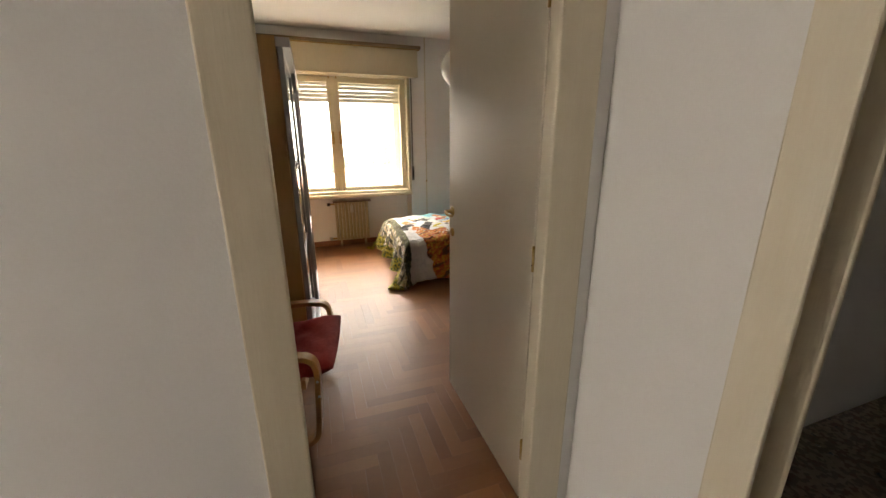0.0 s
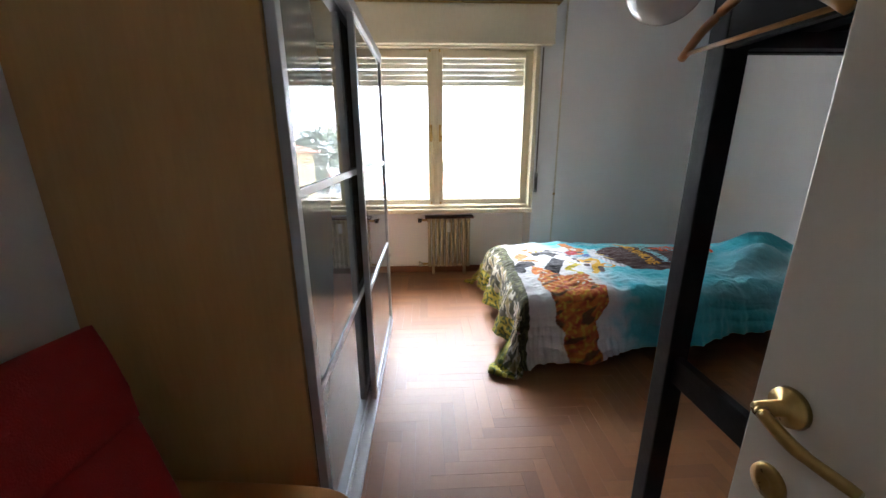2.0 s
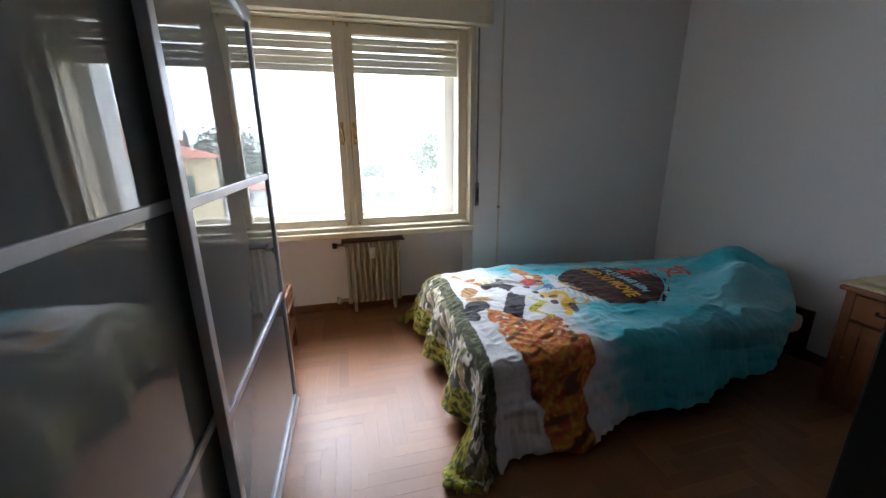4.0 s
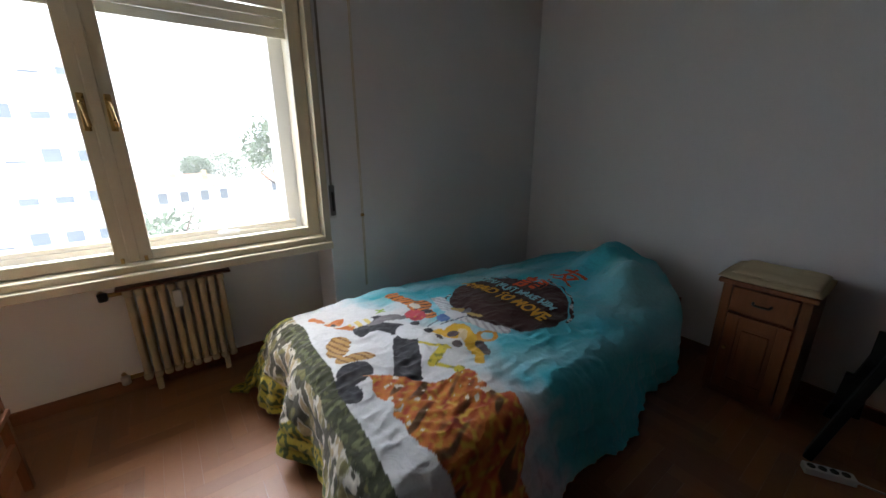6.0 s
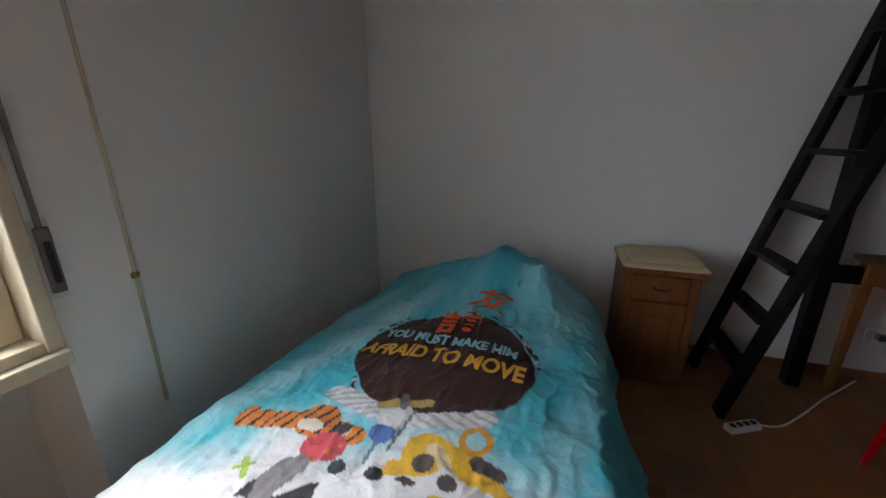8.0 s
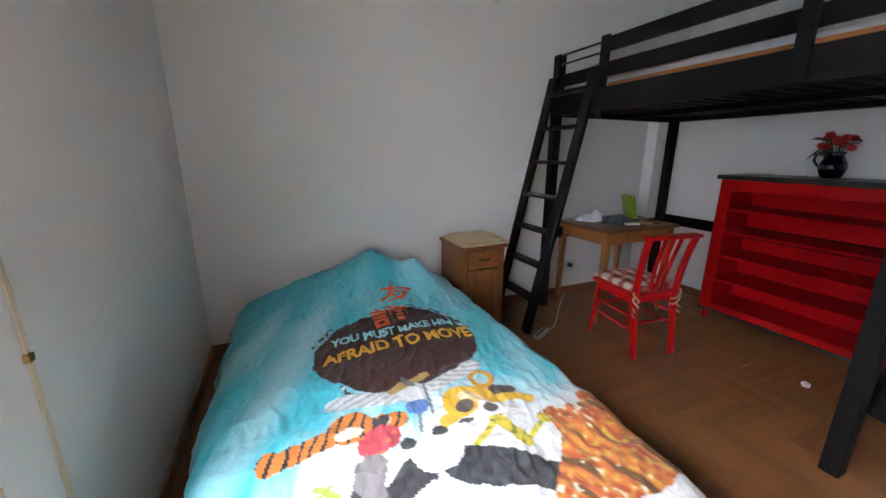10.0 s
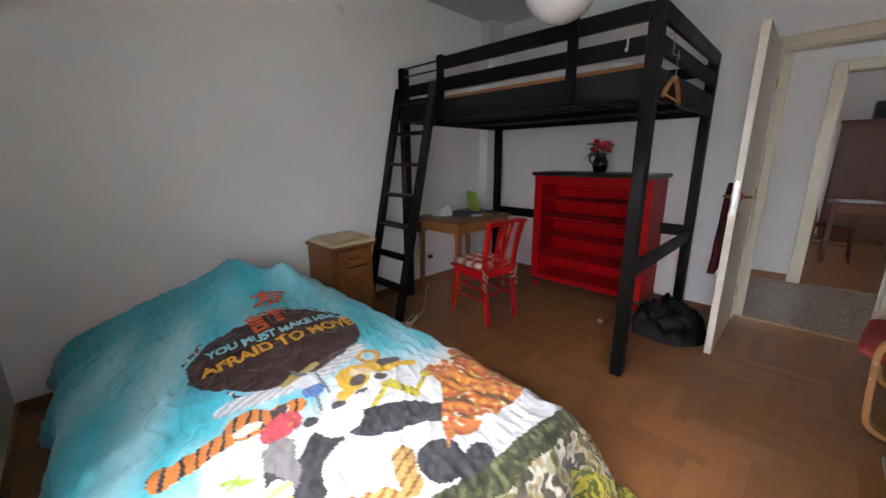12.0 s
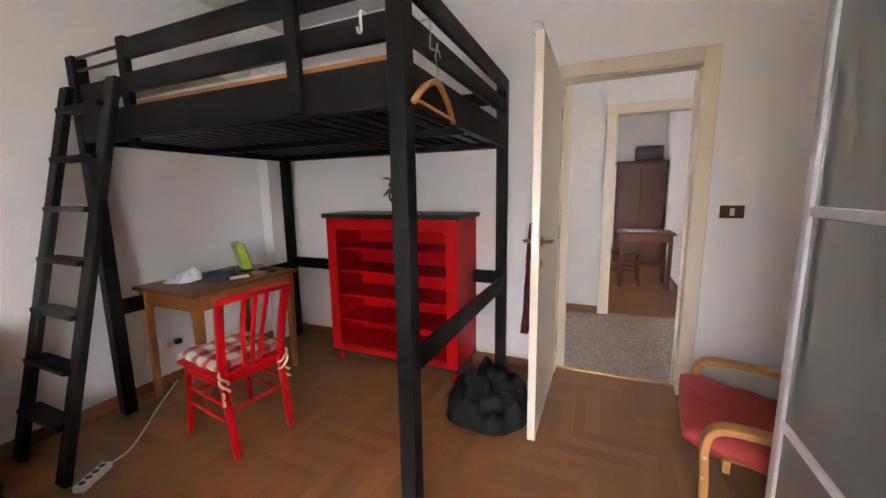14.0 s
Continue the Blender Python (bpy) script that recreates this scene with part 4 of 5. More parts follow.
part("raised_panel", block((0.010, 0.13, 0.155), (0.018, 0.26, 0.43), 0.006), PINE, dd)
part("knob", lathe([(0, 0), (0.006, 0), (0.011, 0.014), (0, 0.02)], 10), BRASS, dd, "", True).matrix_basis = pose(0.008, 0.315, 0.315, 0, -90, 0)
part("plinth", boxes(((0.03, 0.005, 0), (0.36, 0.025, 0.05)), ((0.03, 0.365, 0), (0.36, 0.385, 0.05)), ((0.03, 0.025, 0.012), (0.045, 0.365, 0.05)), bevel=0.002), PINE, ns)
folded = thing("folded_cloth", pose(3.555, 4.635, 0.70) @ Matrix.Diagonal((1, 0.91, 1, 1)), "folded cream cloth lying on the bedside cabinet", "cloth")
for i in range(2):
    part("fold", cushion((-0.035 + 0.05 * i, -0.03 + 0.02 * i, 0.020 * i), (0.35 - 0.02 * i, 0.42 - 0.05 * i, 0.026 + 0.020 * i), 0.022, 22, 22, 0, i), BEIGECLOTH, folded, "", True)


# ---------------------------------------------------------------- black loft bed
lb = thing("loft_bed", pose(0, 0, 0), "tall black stained wooden loft bed with ladder over the desk", "loft bed")
PX0, PX1, PY0, PY1, PT = 1.81, 3.84, 2.60, 4.02, 2.105
for x in (PX0, PX1):
    for y in (PY0, PY1):
        t = PT if x < 3 or y > 3 else 1.80
        part("post", block((x - 0.035, y - 0.035, 0), (x + 0.035, y + 0.035, t), 0.005), BLACKWOOD, lb)
for y in (PY0 - 0.02, PY1 + 0.02):
    part("side_rail", block((PX0 + 0.036, y - 0.014, 1.65), (PX1 - 0.036, y + 0.014, 1.80), 0.003), BLACKWOOD, lb)
for x in (PX0 - 0.02, PX1 + 0.02):
    part("end_rail", block((x - 0.014, PY0 + 0.036, 1.65), (x + 0.014, PY1 - 0.036, 1.80), 0.003), BLACKWOOD, lb)
for z in (1.865, 2.02):
    part("guard_rail", block((PX0 + 0.036, PY1 + 0.006, z), (3.33, PY1 + 0.034, z + 0.09), 0.003), BLACKWOOD, lb)
    part("guard_rail", block((PX0 - 0.034, PY0 + 0.036, z), (PX0 - 0.006, PY1 - 0.036, z + 0.09), 0.003), BLACKWOOD, lb)
part("guard_rail", block((PX0 + 0.036, PY0 - 0.034, 1.95), (PX1 - 0.036, PY0 - 0.006, 2.04), 0.003), BLACKWOOD, lb)
part("guard_post", block((2.21, PY1 + 0.035, 1.66), (2.27, PY1 + 0.062, 2.125), 0.004), BLACKWOOD, lb)
part("guard_post", block((3.335, PY1 + 0.0, 1.60), (3.40, PY1 + 0.03, 2.13), 0.004), BLACKWOOD, lb)
part("low_rail", block((PX0 - 0.014, PY0 + 0.036, 0.63), (PX0 + 0.014, PY1 - 0.036, 0.725), 0.003), BLACKWOOD, lb)
part("low_rail", block((PX1 - 0.014, PY0 + 0.036, 0.63), (PX1 + 0.014, PY1 - 0.036, 0.725), 0.003), BLACKWOOD, lb)
part("low_rail", block((PX0 + 0.036, PY0 - 0.034, 0.67), (PX1 - 0.036, PY0 - 0.006, 0.765), 0.003), BLACKWOOD, lb)
for y in (PY0 + 0.03, 3.30, PY1 - 0.03):
    part("slat_bearer", block((PX0 + 0.036, y - 0.02, 1.65), (PX1 - 0.036, y + 0.02, 1.69), 0.003), BLACKWOOD, lb)
slat = block((0, PY0 + 0.01, 1.691), (0.062, PY1 - 0.01, 1.709), 0.003)
slat_mesh = None
for i in range(19):
    if slat_mesh is None:
        s0 = part("slat", slat, BLACKWOOD, lb)
        slat_mesh = s0.data
    else:
        s0 = new("slat", slat_mesh)
        s0.parent = lb
    s0.location = (PX0 + 0.05 + i * 0.105, 0, 0)
SX0, SX1 = 3.41, 3.85
for x in (SX0, SX1):
    part("ladder_side", beam((x + 0.02, 4.495, 0.0), (x - 0.030, 4.085, 1.93), 0.035, 0.085, 0.006, up=(1, 0, 0)), BLACKWOOD, lb)
for i in range(7):
    z = 0.27 + i * 0.255
    y = 4.495 - 0.41 * z / 1.93
    part("rung", block((SX0 + 0.038 - 0.026 * z, y - 0.045, z - 0.013), (SX1 + 0.002 - 0.026 * z, y + 0.045, z + 0.013), 0.004), BLACKWOOD, lb)
for z in (2.03, 2.095):
    part("grab_bar", tube([(3.40, 4.03, z), (PX1 - 0.03, 4.03, z)], 0.008), BLACKPLASTIC, lb, "", True)
part("step_rail", block((3.40, PY1 - 0.014, 1.865), (PX1 - 0.036, PY1 + 0.014, 1.955), 0.003), BLACKWOOD, lb)
bunk_mat = thing("loft_mattress", pose(0, 0, 1.71), "white covered mattress lying on the loft bed", "mattress")
part("mattress", cushion((PX0 + 0.03, PY0 + 0.03, 0.0), (PX1 - 0.04, PY1 - 0.02, 0.19), 0.015, 30, 20), WHITECLOTH, bunk_mat, "", True)
part("edge_board", block((PX0 + 0.04, PY1 - 0.012, 0.07), (3.33, PY1 + 0.003, 0.118), 0.002), DESKWOOD, bunk_mat, "orange varnished wooden edge")
pl = thing("pillow", pose(3.45, 3.6, 1.895), "yellowish pillow lying on the loft mattress", "pillow")
part("case", cushion((-0.3, -0.3, 0.0), (0.3, 0.3, 0.13), 0.03), BEIGECLOTH, pl, "", True)


def hanger(m, label):
    h = thing("clothes_hanger", m, label, "clothes hanger", "hangers on the loft bed")
    part("shoulder", tube(spline([(0, -0.21, -0.11), (0, -0.14, -0.055), (0, -0.05, -0.012), (0, 0, 0.0), (0, 0.05, -0.012), (0, 0.14, -0.055), (0, 0.21, -0.11)], 5), 0.012, 8), BENTWOOD, h, "pale wooden shoulder", True)
    part("bar", tube([(0, -0.19, -0.10), (0, 0.19, -0.10)], 0.006, 8), BENTWOOD, h, "", True)
    part("hook", tube(spline([(0, 0, 0), (0, 0, 0.045), (0, 0.02, 0.065), (0, 0.028, 0.09), (0, 0.0, 0.112), (0, -0.026, 0.095)], 6), 0.0025, 6), STEEL, h, "", True)
    return h


hanger(pose(1.735, 3.875, 1.755, 0, -3, 4), "pale wooden clothes hanger hooked on the loft bed end")
hook = thing("over_rail_hook", pose(1.93, 4.066, 1.86), "small white plastic hook clipped over the loft rail", "hook")
part("hook", tube(spline([(0, -0.034, 0.08), (0, -0.034, 0.10), (0, 0.004, 0.10), (0, 0.006, 0.07), (0, 0.006, 0.035), (0, 0.024, 0.028), (0, 0.028, 0.042)], 5), 0.005, 8), WHITEPLASTIC, hook, "", True)
hook2 = thing("over_rail_hook", pose(1.765, 3.88, 1.88), "steel hook clipped over the loft bed end rail", "hook")
part("hook", tube(spline([(0.036, 0, 0.075), (0.036, 0, 0.095), (-0.004, 0, 0.095), (-0.006, 0, 0.04), (-0.006, 0, 0.0), (-0.03, 0, -0.012), (-0.035, 0, 0.01)], 5), 0.004, 8), STEEL, hook2, "", True)


# ---------------------------------------------------------------- red shelves with a jug of roses
bs = thing("red_bookcase", pose(2.03, 2.515, 0), "empty red painted bookcase with a dark green top", "bookcase")
BW, BD, BH = 1.095, 0.395, 1.2
part("side", block((0, 0, 0.10), (0.03, BD, BH - 0.035), 0.004), REDPAINT, bs)
part("side", block((BW - 0.03, 0, 0.10), (BW, BD, BH - 0.035), 0.004), REDPAINT, bs)
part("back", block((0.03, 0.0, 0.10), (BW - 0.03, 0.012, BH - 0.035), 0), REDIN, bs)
part("face_stile", block((0.0, BD, 0.10), (0.085, BD + 0.016, BH - 0.037), 0.003), REDPAINT, bs)
part("face_stile", block((BW - 0.085, BD, 0.10), (BW, BD + 0.016, BH - 0.037), 0.003), REDPAINT, bs)
part("face_rail", block((0.085, BD, BH - 0.12), (BW - 0.085, BD + 0.016, BH - 0.037), 0.003), REDPAINT, bs)
part("face_rail", block((0.085, BD, 0.10), (BW - 0.085, BD + 0.016, 0.145), 0.003), REDPAINT, bs)
part("base_strip", block((-0.005, 0.0, 0.075), (BW + 0.005, BD + 0.022, 0.10), 0.004), GREENPAINT, bs, "dark green base moulding")
part("top", block((-0.025, -0.012, BH - 0.035), (BW + 0.025, BD + 0.04, BH), 0.006), GREENPAINT, bs, "dark green top board")
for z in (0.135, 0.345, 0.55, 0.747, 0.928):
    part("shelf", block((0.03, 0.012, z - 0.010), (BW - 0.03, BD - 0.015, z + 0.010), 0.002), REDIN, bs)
for x in (0.04, BW - 0.04):
    for y in (0.05, BD - 0.03):
        part("foot", lathe([(0.02, 0), (0.024, 0.02), (0.03, 0.05), (0.022, 0.078)], 12), REDPAINT, bs, "", True).location = (x, y, 0)

jug = thing("flower_jug", pose(2.575, 2.70, BH), "navy blue glazed jug of red roses on the bookcase", "vase")
part("jug", lathe([(0.0, 0), (0.045, 0), (0.055, 0.01), (0.073, 0.06), (0.070, 0.10), (0.048, 0.14), (0.044, 0.155), (0.054, 0.175), (0.049, 0.174), (0.040, 0.155), (0.0, 0.15)], 24), NAVYGLAZE, jug, "", True)
part("handle", tube(spline([(0.045, 0, 0.155), (0.09, 0, 0.16), (0.105, 0, 0.115), (0.07, 0, 0.07)], 6), 0.008), NAVYGLAZE, jug, "", True)
rng = random.Random(5)
for i in range(11):
    a, r = rng.uniform(0, 6.28), rng.uniform(0.01, 0.095)
    top = Vector((r * math.cos(a), r * math.sin(a) * 0.8, rng.uniform(0.235, 0.315) - r * 0.5))
    st = part("stem", tube(spline([(0.01 * math.cos(a), 0.01 * math.sin(a), 0.14), (top.x * 0.5, top.y * 0.5, 0.20), top], 4), 0.003, 6), LEAF, jug, "", True)
    bm = bmesh.new()
    bmesh.ops.create_icosphere(bm, subdivisions=2, radius=0.027)
    for v in bm.verts:
        v.co += v.co.normalized() * 0.009 * noise.noise(v.co * 70 + Vector((i, 0, 0)))
        v.co.z *= 0.85
    ro = part("rose", bm, ROSE, st, "deep red rose", True)
    ro.location = top
for i in range(16):
    a = rng.uniform(0, 6.28)
    r = rng.uniform(0.07, 0.14)
    bm = bmesh.new()
    c = [bm.verts.new(p) for p in ((0, 0, 0), (0.03, 0.018, 0.008), (0.06, 0.016, 0.004), (0.085, 0, -0.012), (0.06, -0.016, 0.004), (0.03, -0.018, 0.008), (0.04, 0, -0.002))]
    for k in range(6):
        bm.faces.new((c[k], c[(k + 1) % 6], c[6]))
    lf = part("leaf", bm, LEAF, jug)
    lf.matrix_basis = pose((r - 0.06) * math.cos(a), (r - 0.06) * math.sin(a), rng.uniform(0.17, 0.26), rng.uniform(-30, 30), rng.uniform(-20, 40), math.degrees(a))


# ---------------------------------------------------------------- desk and what lies on it
dk = thing("small_desk", pose(3.315, 3.10, 0), "small honey-coloured wooden desk under the loft bed", "desk")
DESKTOP = material("worn_desk_top", (0.21, 0.095, 0.038), 0.45, second=(0.13, 0.055, 0.022), scale=6, bump=0.12, bump_scale=40, stretch=(4, 1, 1))
part("tabletop", block((-0.02, -0.02, 0.755), (0.58, 0.79, 0.78), 0.006), DESKTOP, dk, "darkened worn top")
part("apron", block((0.02, 0.03, 0.655), (0.04, 0.74, 0.754), 0.003), DESKWOOD, dk)
part("apron", block((0.52, 0.03, 0.655), (0.54, 0.74, 0.754), 0.003), DESKWOOD, dk)
part("apron", block((0.04, 0.02, 0.655), (0.52, 0.04, 0.754), 0.003), DESKWOOD, dk)
part("apron", block((0.04, 0.73, 0.655), (0.52, 0.75, 0.754), 0.003), DESKWOOD, dk)
for x in (0.03, 0.53):
    for y in (0.03, 0.74):
        bm = bmesh.new()
        bmesh.ops.create_cone(bm, cap_ends=True, segments=4, radius1=0.022, radius2=0.036, depth=0.754, matrix=Matrix.Translation((x, y, 0.377)) @ Matrix.Rotation(radians(45), 4, "Z"))
        part("leg", bm, DESKWOOD, dk)
rag = thing("crumpled_cloth", pose(3.74, 3.66, 0.78), "crumpled white and grey cloth on the desk", "cloth")
part("cloth", heap(0.11, 0.045, 64, 8, 1.5), WHITECLOTH, rag, "", True)
rag2 = thing("folded_trousers", pose(3.60, 3.53, 0.78), "dark grey bundle of cloth lying on the desk", "cloth")
part("cloth", heap(0.14, 0.035, 64, 15, 0.9), GREYCLOTH, rag2, "", True)
radio = thing("desk_gadget", pose(3.64, 3.25, 0.78, 0, 0, 65), "lime green and black gadget propped up on the desk", "gadget")
part("case", block((-0.03, -0.085, 0.0), (0.03, 0.085, 0.225), 0.018, pose(0, 0, 0, 0, 14, 0)), LIME, radio)
part("front_panel", block((-0.040, -0.055, 0.03), (-0.028, 0.050, 0.205), 0.005, pose(0, 0, 0, 0, 14, 0)), BLACKPLASTIC, radio)
part("base", block((-0.13, -0.10, 0.0), (0.09, 0.12, 0.020), 0.006), BLACKPLASTIC, radio)
for k in range(3):
    part("lead", tube(spline([(-0.10, 0.05 + 0.03 * k, 0.010), (-0.16, 0.10 + 0.04 * k, 0.007), (-0.12, 0.20 + 0.03 * k, 0.008), (-0.02, 0.26 - 0.03 * k, 0.008)], 5), 0.005, 6), BLACKPLASTIC, radio, "", True)
for i, (x, y, r, mt, nm, lab) in enumerate(((3.50, 3.40, 20, BLACKPLASTIC, "remote_control", "black remote control lying on the desk"), (3.44, 3.47, 70, WHITEPLASTIC, "small_box", "small white box lying on the desk"), (3.50, 3.28, -30, BLACKPLASTIC, "mobile_phone", "flat black telephone lying on the desk"), (3.43, 3.33, 10, BENTWOOD, "wooden_ruler", "short wooden ruler lying on the desk"), (3.74, 3.33, 5, BLACKPLASTIC, "notebook", "dark notebook lying on the desk"))):
    o = tagged(obj(nm, block((-0.06, -0.02 if i < 4 else -0.09, 0), (0.06, 0.02 if i < 4 else 0.09, 0.016), 0.004), mt), lab, nm.replace("_", " "))
    o.matrix_world = pose(x, y, 0.7805, 0, 0, r)


# ---------------------------------------------------------------- red kitchen chair
ch = thing("red_chair", pose(3.03, 3.86, 0, 0, 0, -8), "red painted wooden chair with a checked seat cushion", "chair")
part("seat", block((-0.20, -0.205, 0.43), (0.21, 0.205, 0.455), 0.010), REDPAINT, ch)
part("seat_frame", boxes(((-0.17, -0.18, 0.38), (0.18, -0.16, 0.43)), ((-0.17, 0.16, 0.38), (0.18, 0.18, 0.43)), ((0.16, -0.16, 0.38), (0.18, 0.16, 0.43)), ((-0.17, -0.16, 0.38), (-0.15, 0.16, 0.43)), bevel=0.003), REDPAINT, ch)
for y in (-0.165, 0.165):
    part("front_leg", tube(spline([(0.17, y, 0.43), (0.18, y * 1.02, 0.25), (0.205, y * 1.1, 0.0)], 5), [0.018] * 6 + [0.017] * 3 + [0.014, 0.013]), REDPAINT, ch, "", True)
    part("back_post", tube(spline([(-0.235, y * 0.96, 0.0), (-0.20, y * 0.98, 0.25), (-0.185, y, 0.45), (-0.215, y * 1.05, 0.68), (-0.26, y * 1.12, 0.86)], 5), 0, flatten=(0.036, 0.030)), REDPAINT, ch, "", True)
    part("stretcher", tube([(-0.205, y * 1.06, 0.20), (0.185, y * 1.05, 0.20)], 0.009), REDPAINT, ch, "", True)
    part("stretcher", tube([(-0.195, y * 1.04, 0.29), (0.178, y * 1.03, 0.29)], 0.009), REDPAINT, ch, "", True)
part("stretcher", tube([(-0.20, -0.17, 0.25), (-0.20, 0.17, 0.25)], 0.009), REDPAINT, ch, "", True)
part("stretcher", tube([(0.18, -0.17, 0.25), (0.18, 0.17, 0.25)], 0.009), REDPAINT, ch, "", True)
part("top_rail", tube(spline([(-0.245, -0.20, 0.85), (-0.265, -0.10, 0.855), (-0.272, 0, 0.857), (-0.265, 0.10, 0.855), (-0.245, 0.20, 0.85)], 4), 0, flatten=(0.075, 0.022)), REDPAINT, ch)
for y in (-0.055, 0.0, 0.055):
    part("spindle", tube(spline([(-0.175, y * 0.75, 0.45), (-0.205, y, 0.64), (-0.262, y * 1.15, 0.84)], 5), 0, flatten=(0.022, 0.014)), REDPAINT, ch, "", True)
pad = thing("seat_cushion", pose(3.04, 3.86, 0.456, 0, 0, -8), "red and cream checked cushion tied to the chair", "cushion")
bm = cushion((-0.19, -0.195, 0.0), (0.195, 0.195, 0.055), 0.02, 40, 40, 0.006)
pd = part("pad", bm, CHECKED, pad, "", True)
at = pd.data.color_attributes.new("print", "FLOAT_COLOR", "POINT")
for i, v in enumerate(pd.data.vertices):
    a, b = (v.co.x * 9) % 1 < 0.45, (v.co.y * 9) % 1 < 0.45
    at.data[i].color = (*((0.30, 0.03, 0.035) if a and b else (0.50, 0.16, 0.13) if a or b else (0.72, 0.62, 0.50)), 1)
for y in (-0.172, 0.172):
    for dz in (0.0, 0.04):
        part("tie", tube(spline([(-0.17, y * 0.9, 0.02), (-0.215, y * 1.12, 0.0 - dz), (-0.222, y * 0.88, -0.05 - dz), (-0.175, y * 0.92, -0.075 - dz), (-0.235, y * 1.1, -0.115 - dz)], 5), 0.007, 6), BEIGECLOTH, pad, "", True)


# ---------------------------------------------------------------- bentwood armchair
ac = thing("bentwood_armchair", pose(0.03, 3.49, 0, 0, 0, -8), "bentwood armchair with red padded cushions beside the wardrobe", "armchair")
for y in (-0.31, 0.31):
    side_pts = spline([(0.16, y, 0.015), (0.40, y, 0.015), (0.58, y, 0.020), (0.655, y, 0.055), (0.675, y, 0.13), (0.685, y, 0.30), (0.69, y, 0.42), (0.665, y, 0.485), (0.58, y, 0.503), (0.36, y, 0.495), (0.10, y, 0.48)], 6)
    part("side_frame", tube(side_pts, 0, flatten=(0.056, 0.026)), BENTWOOD, ac)
for y in (-0.22, 0.22):
    part("seat_bow", tube(spline([(0.70, y, 0.37), (0.50, y, 0.335), (0.30, y, 0.31), (0.245, y, 0.35), (0.20, y, 0.50), (0.115, y, 0.77), (0.065, y, 0.95)], 6), 0, flatten=(0.045, 0.024)), BENTWOOD, ac)
for x, z in ((0.62, 0.345), (0.24, 0.295)):
    part("cross_rail", tube([(x, -0.30, z), (x, 0.30, z)], 0, flatten=(0.022, 0.05)), BENTWOOD, ac)
for y in (-0.338, 0.338):
    for x, z in ((0.692, 0.30), (0.690, 0.38)):
        part("screw_cap", lathe([(0, 0), (0.007, 0), (0.006, 0.003), (0, 0.004)], 8), STEEL, ac).matrix_basis = pose(x, y, z, 90 if y < 0 else -90, 0, 0)
seat = part("seat_cushion", cushion((0.0, -0.285, -0.045), (0.57, 0.285, 0.045), 0.03, 30, 30, 0.007), PINKCLOTH, ac, "red buttoned seat pad with daylight sheen in its colour", True)
seat.matrix_basis = pose(0.20, 0, 0.330, 0, -8, 0)
bk = part("back_cushion", cushion((0.0, -0.285, -0.04), (0.66, 0.285, 0.045), 0.025, 24, 24), REDCLOTH, ac, "red back pad", True)
bk.matrix_basis = pose(0.315, -0.025, 0.36, 0, -105, 0)
hdc = part("head_cushion", cushion((0.0, -0.29, -0.05), (0.25, 0.29, 0.05), 0.03, 20, 24), REDCLOTH, ac, "red head pad", True)
hdc.matrix_basis = pose(0.215, -0.03, 0.785, 0, -104, 0)
rmt = thing("seat_remote", pose(0.56, 3.28, 0.392, 0, -6, 20), "small white remote lying on the armchair seat", "remote")
part("case", block((-0.035, -0.022, 0.0), (0.035, 0.022, 0.022), 0.005), WHITEPLASTIC, rmt)
for i in range(3):
    part("button", block((-0.022 + i * 0.018, -0.008, 0.022), (-0.012 + i * 0.018, 0.008, 0.025), 0.002), BROWNPLASTIC, rmt)


# ---------------------------------------------------------------- small things in the bedroom
jk = thing("black_coat_heap", pose(1.755, 3.10, 0), "black knitted coat dropped in a heap on the floor", "clothes")
part("cloth", heap(0.29, 0.15, 110, 3, 1.5), BLACKCLOTH, jk, "", True)
part("sleeve", tube(spline([(0.02, 0.16, 0.10), (-0.06, 0.20, 0.13), (-0.13, 0.12, 0.14), (-0.10, 0.0, 0.17), (0.02, -0.05, 0.185)], 6), [0.052 + 0.010 * math.sin(k * 1.7) for k in range(25)], 14), BLACKCLOTH, jk, "bunched black sleeve", True)
part("collar", tube(spline([(0.10, 0.14, 0.10), (0.17, 0.06, 0.12), (0.18, -0.06, 0.12), (0.10, -0.14, 0.13)], 6), [0.035 + 0.008 * math.sin(k * 2.1) for k in range(19)], 12), BLACKCLOTH, jk, "", True)
for dy in (0.0, 0.022):
    part("cord", tube([(0.20, 0.05 + dy, 0.012), (0.245, 0.07 + dy, 0.008)], 0.003, 6), WHITEPLASTIC, jk, "short pale cord end")
ppr = thing("paper_scrap", pose(2.19, 3.35, 0), "crumpled scrap of white paper on the floor", "paper")
bm = bmesh.new()
bmesh.ops.create_icosphere(bm, subdivisions=2, radius=0.022)
for v in bm.verts:
    v.co = v.co * (1 + 0.5 * noise.noise(v.co * 90)) + Vector((0, 0, 0.018))
    v.co.z = max(0.0, v.co.z * 0.8)
part("scrap", bm, WHITECLOTH, ppr)
strip = thing("power_strip", pose(3.34, 4.42, 0, 0, 0, -62), "white power strip with its cable on the parquet", "power strip")
part("body", block((-0.085, -0.025, 0), (0.085, 0.025, 0.032), 0.005), WHITEPLASTIC, strip)
for i in range(4):
    part("socket", lathe([(0, 0), (0.015, 0), (0.014, 0.002), (0.012, 0.0012), (0, 0.0012)], 14), BLACKPLASTIC, strip).location = (-0.06 + i * 0.038, 0, 0.032)
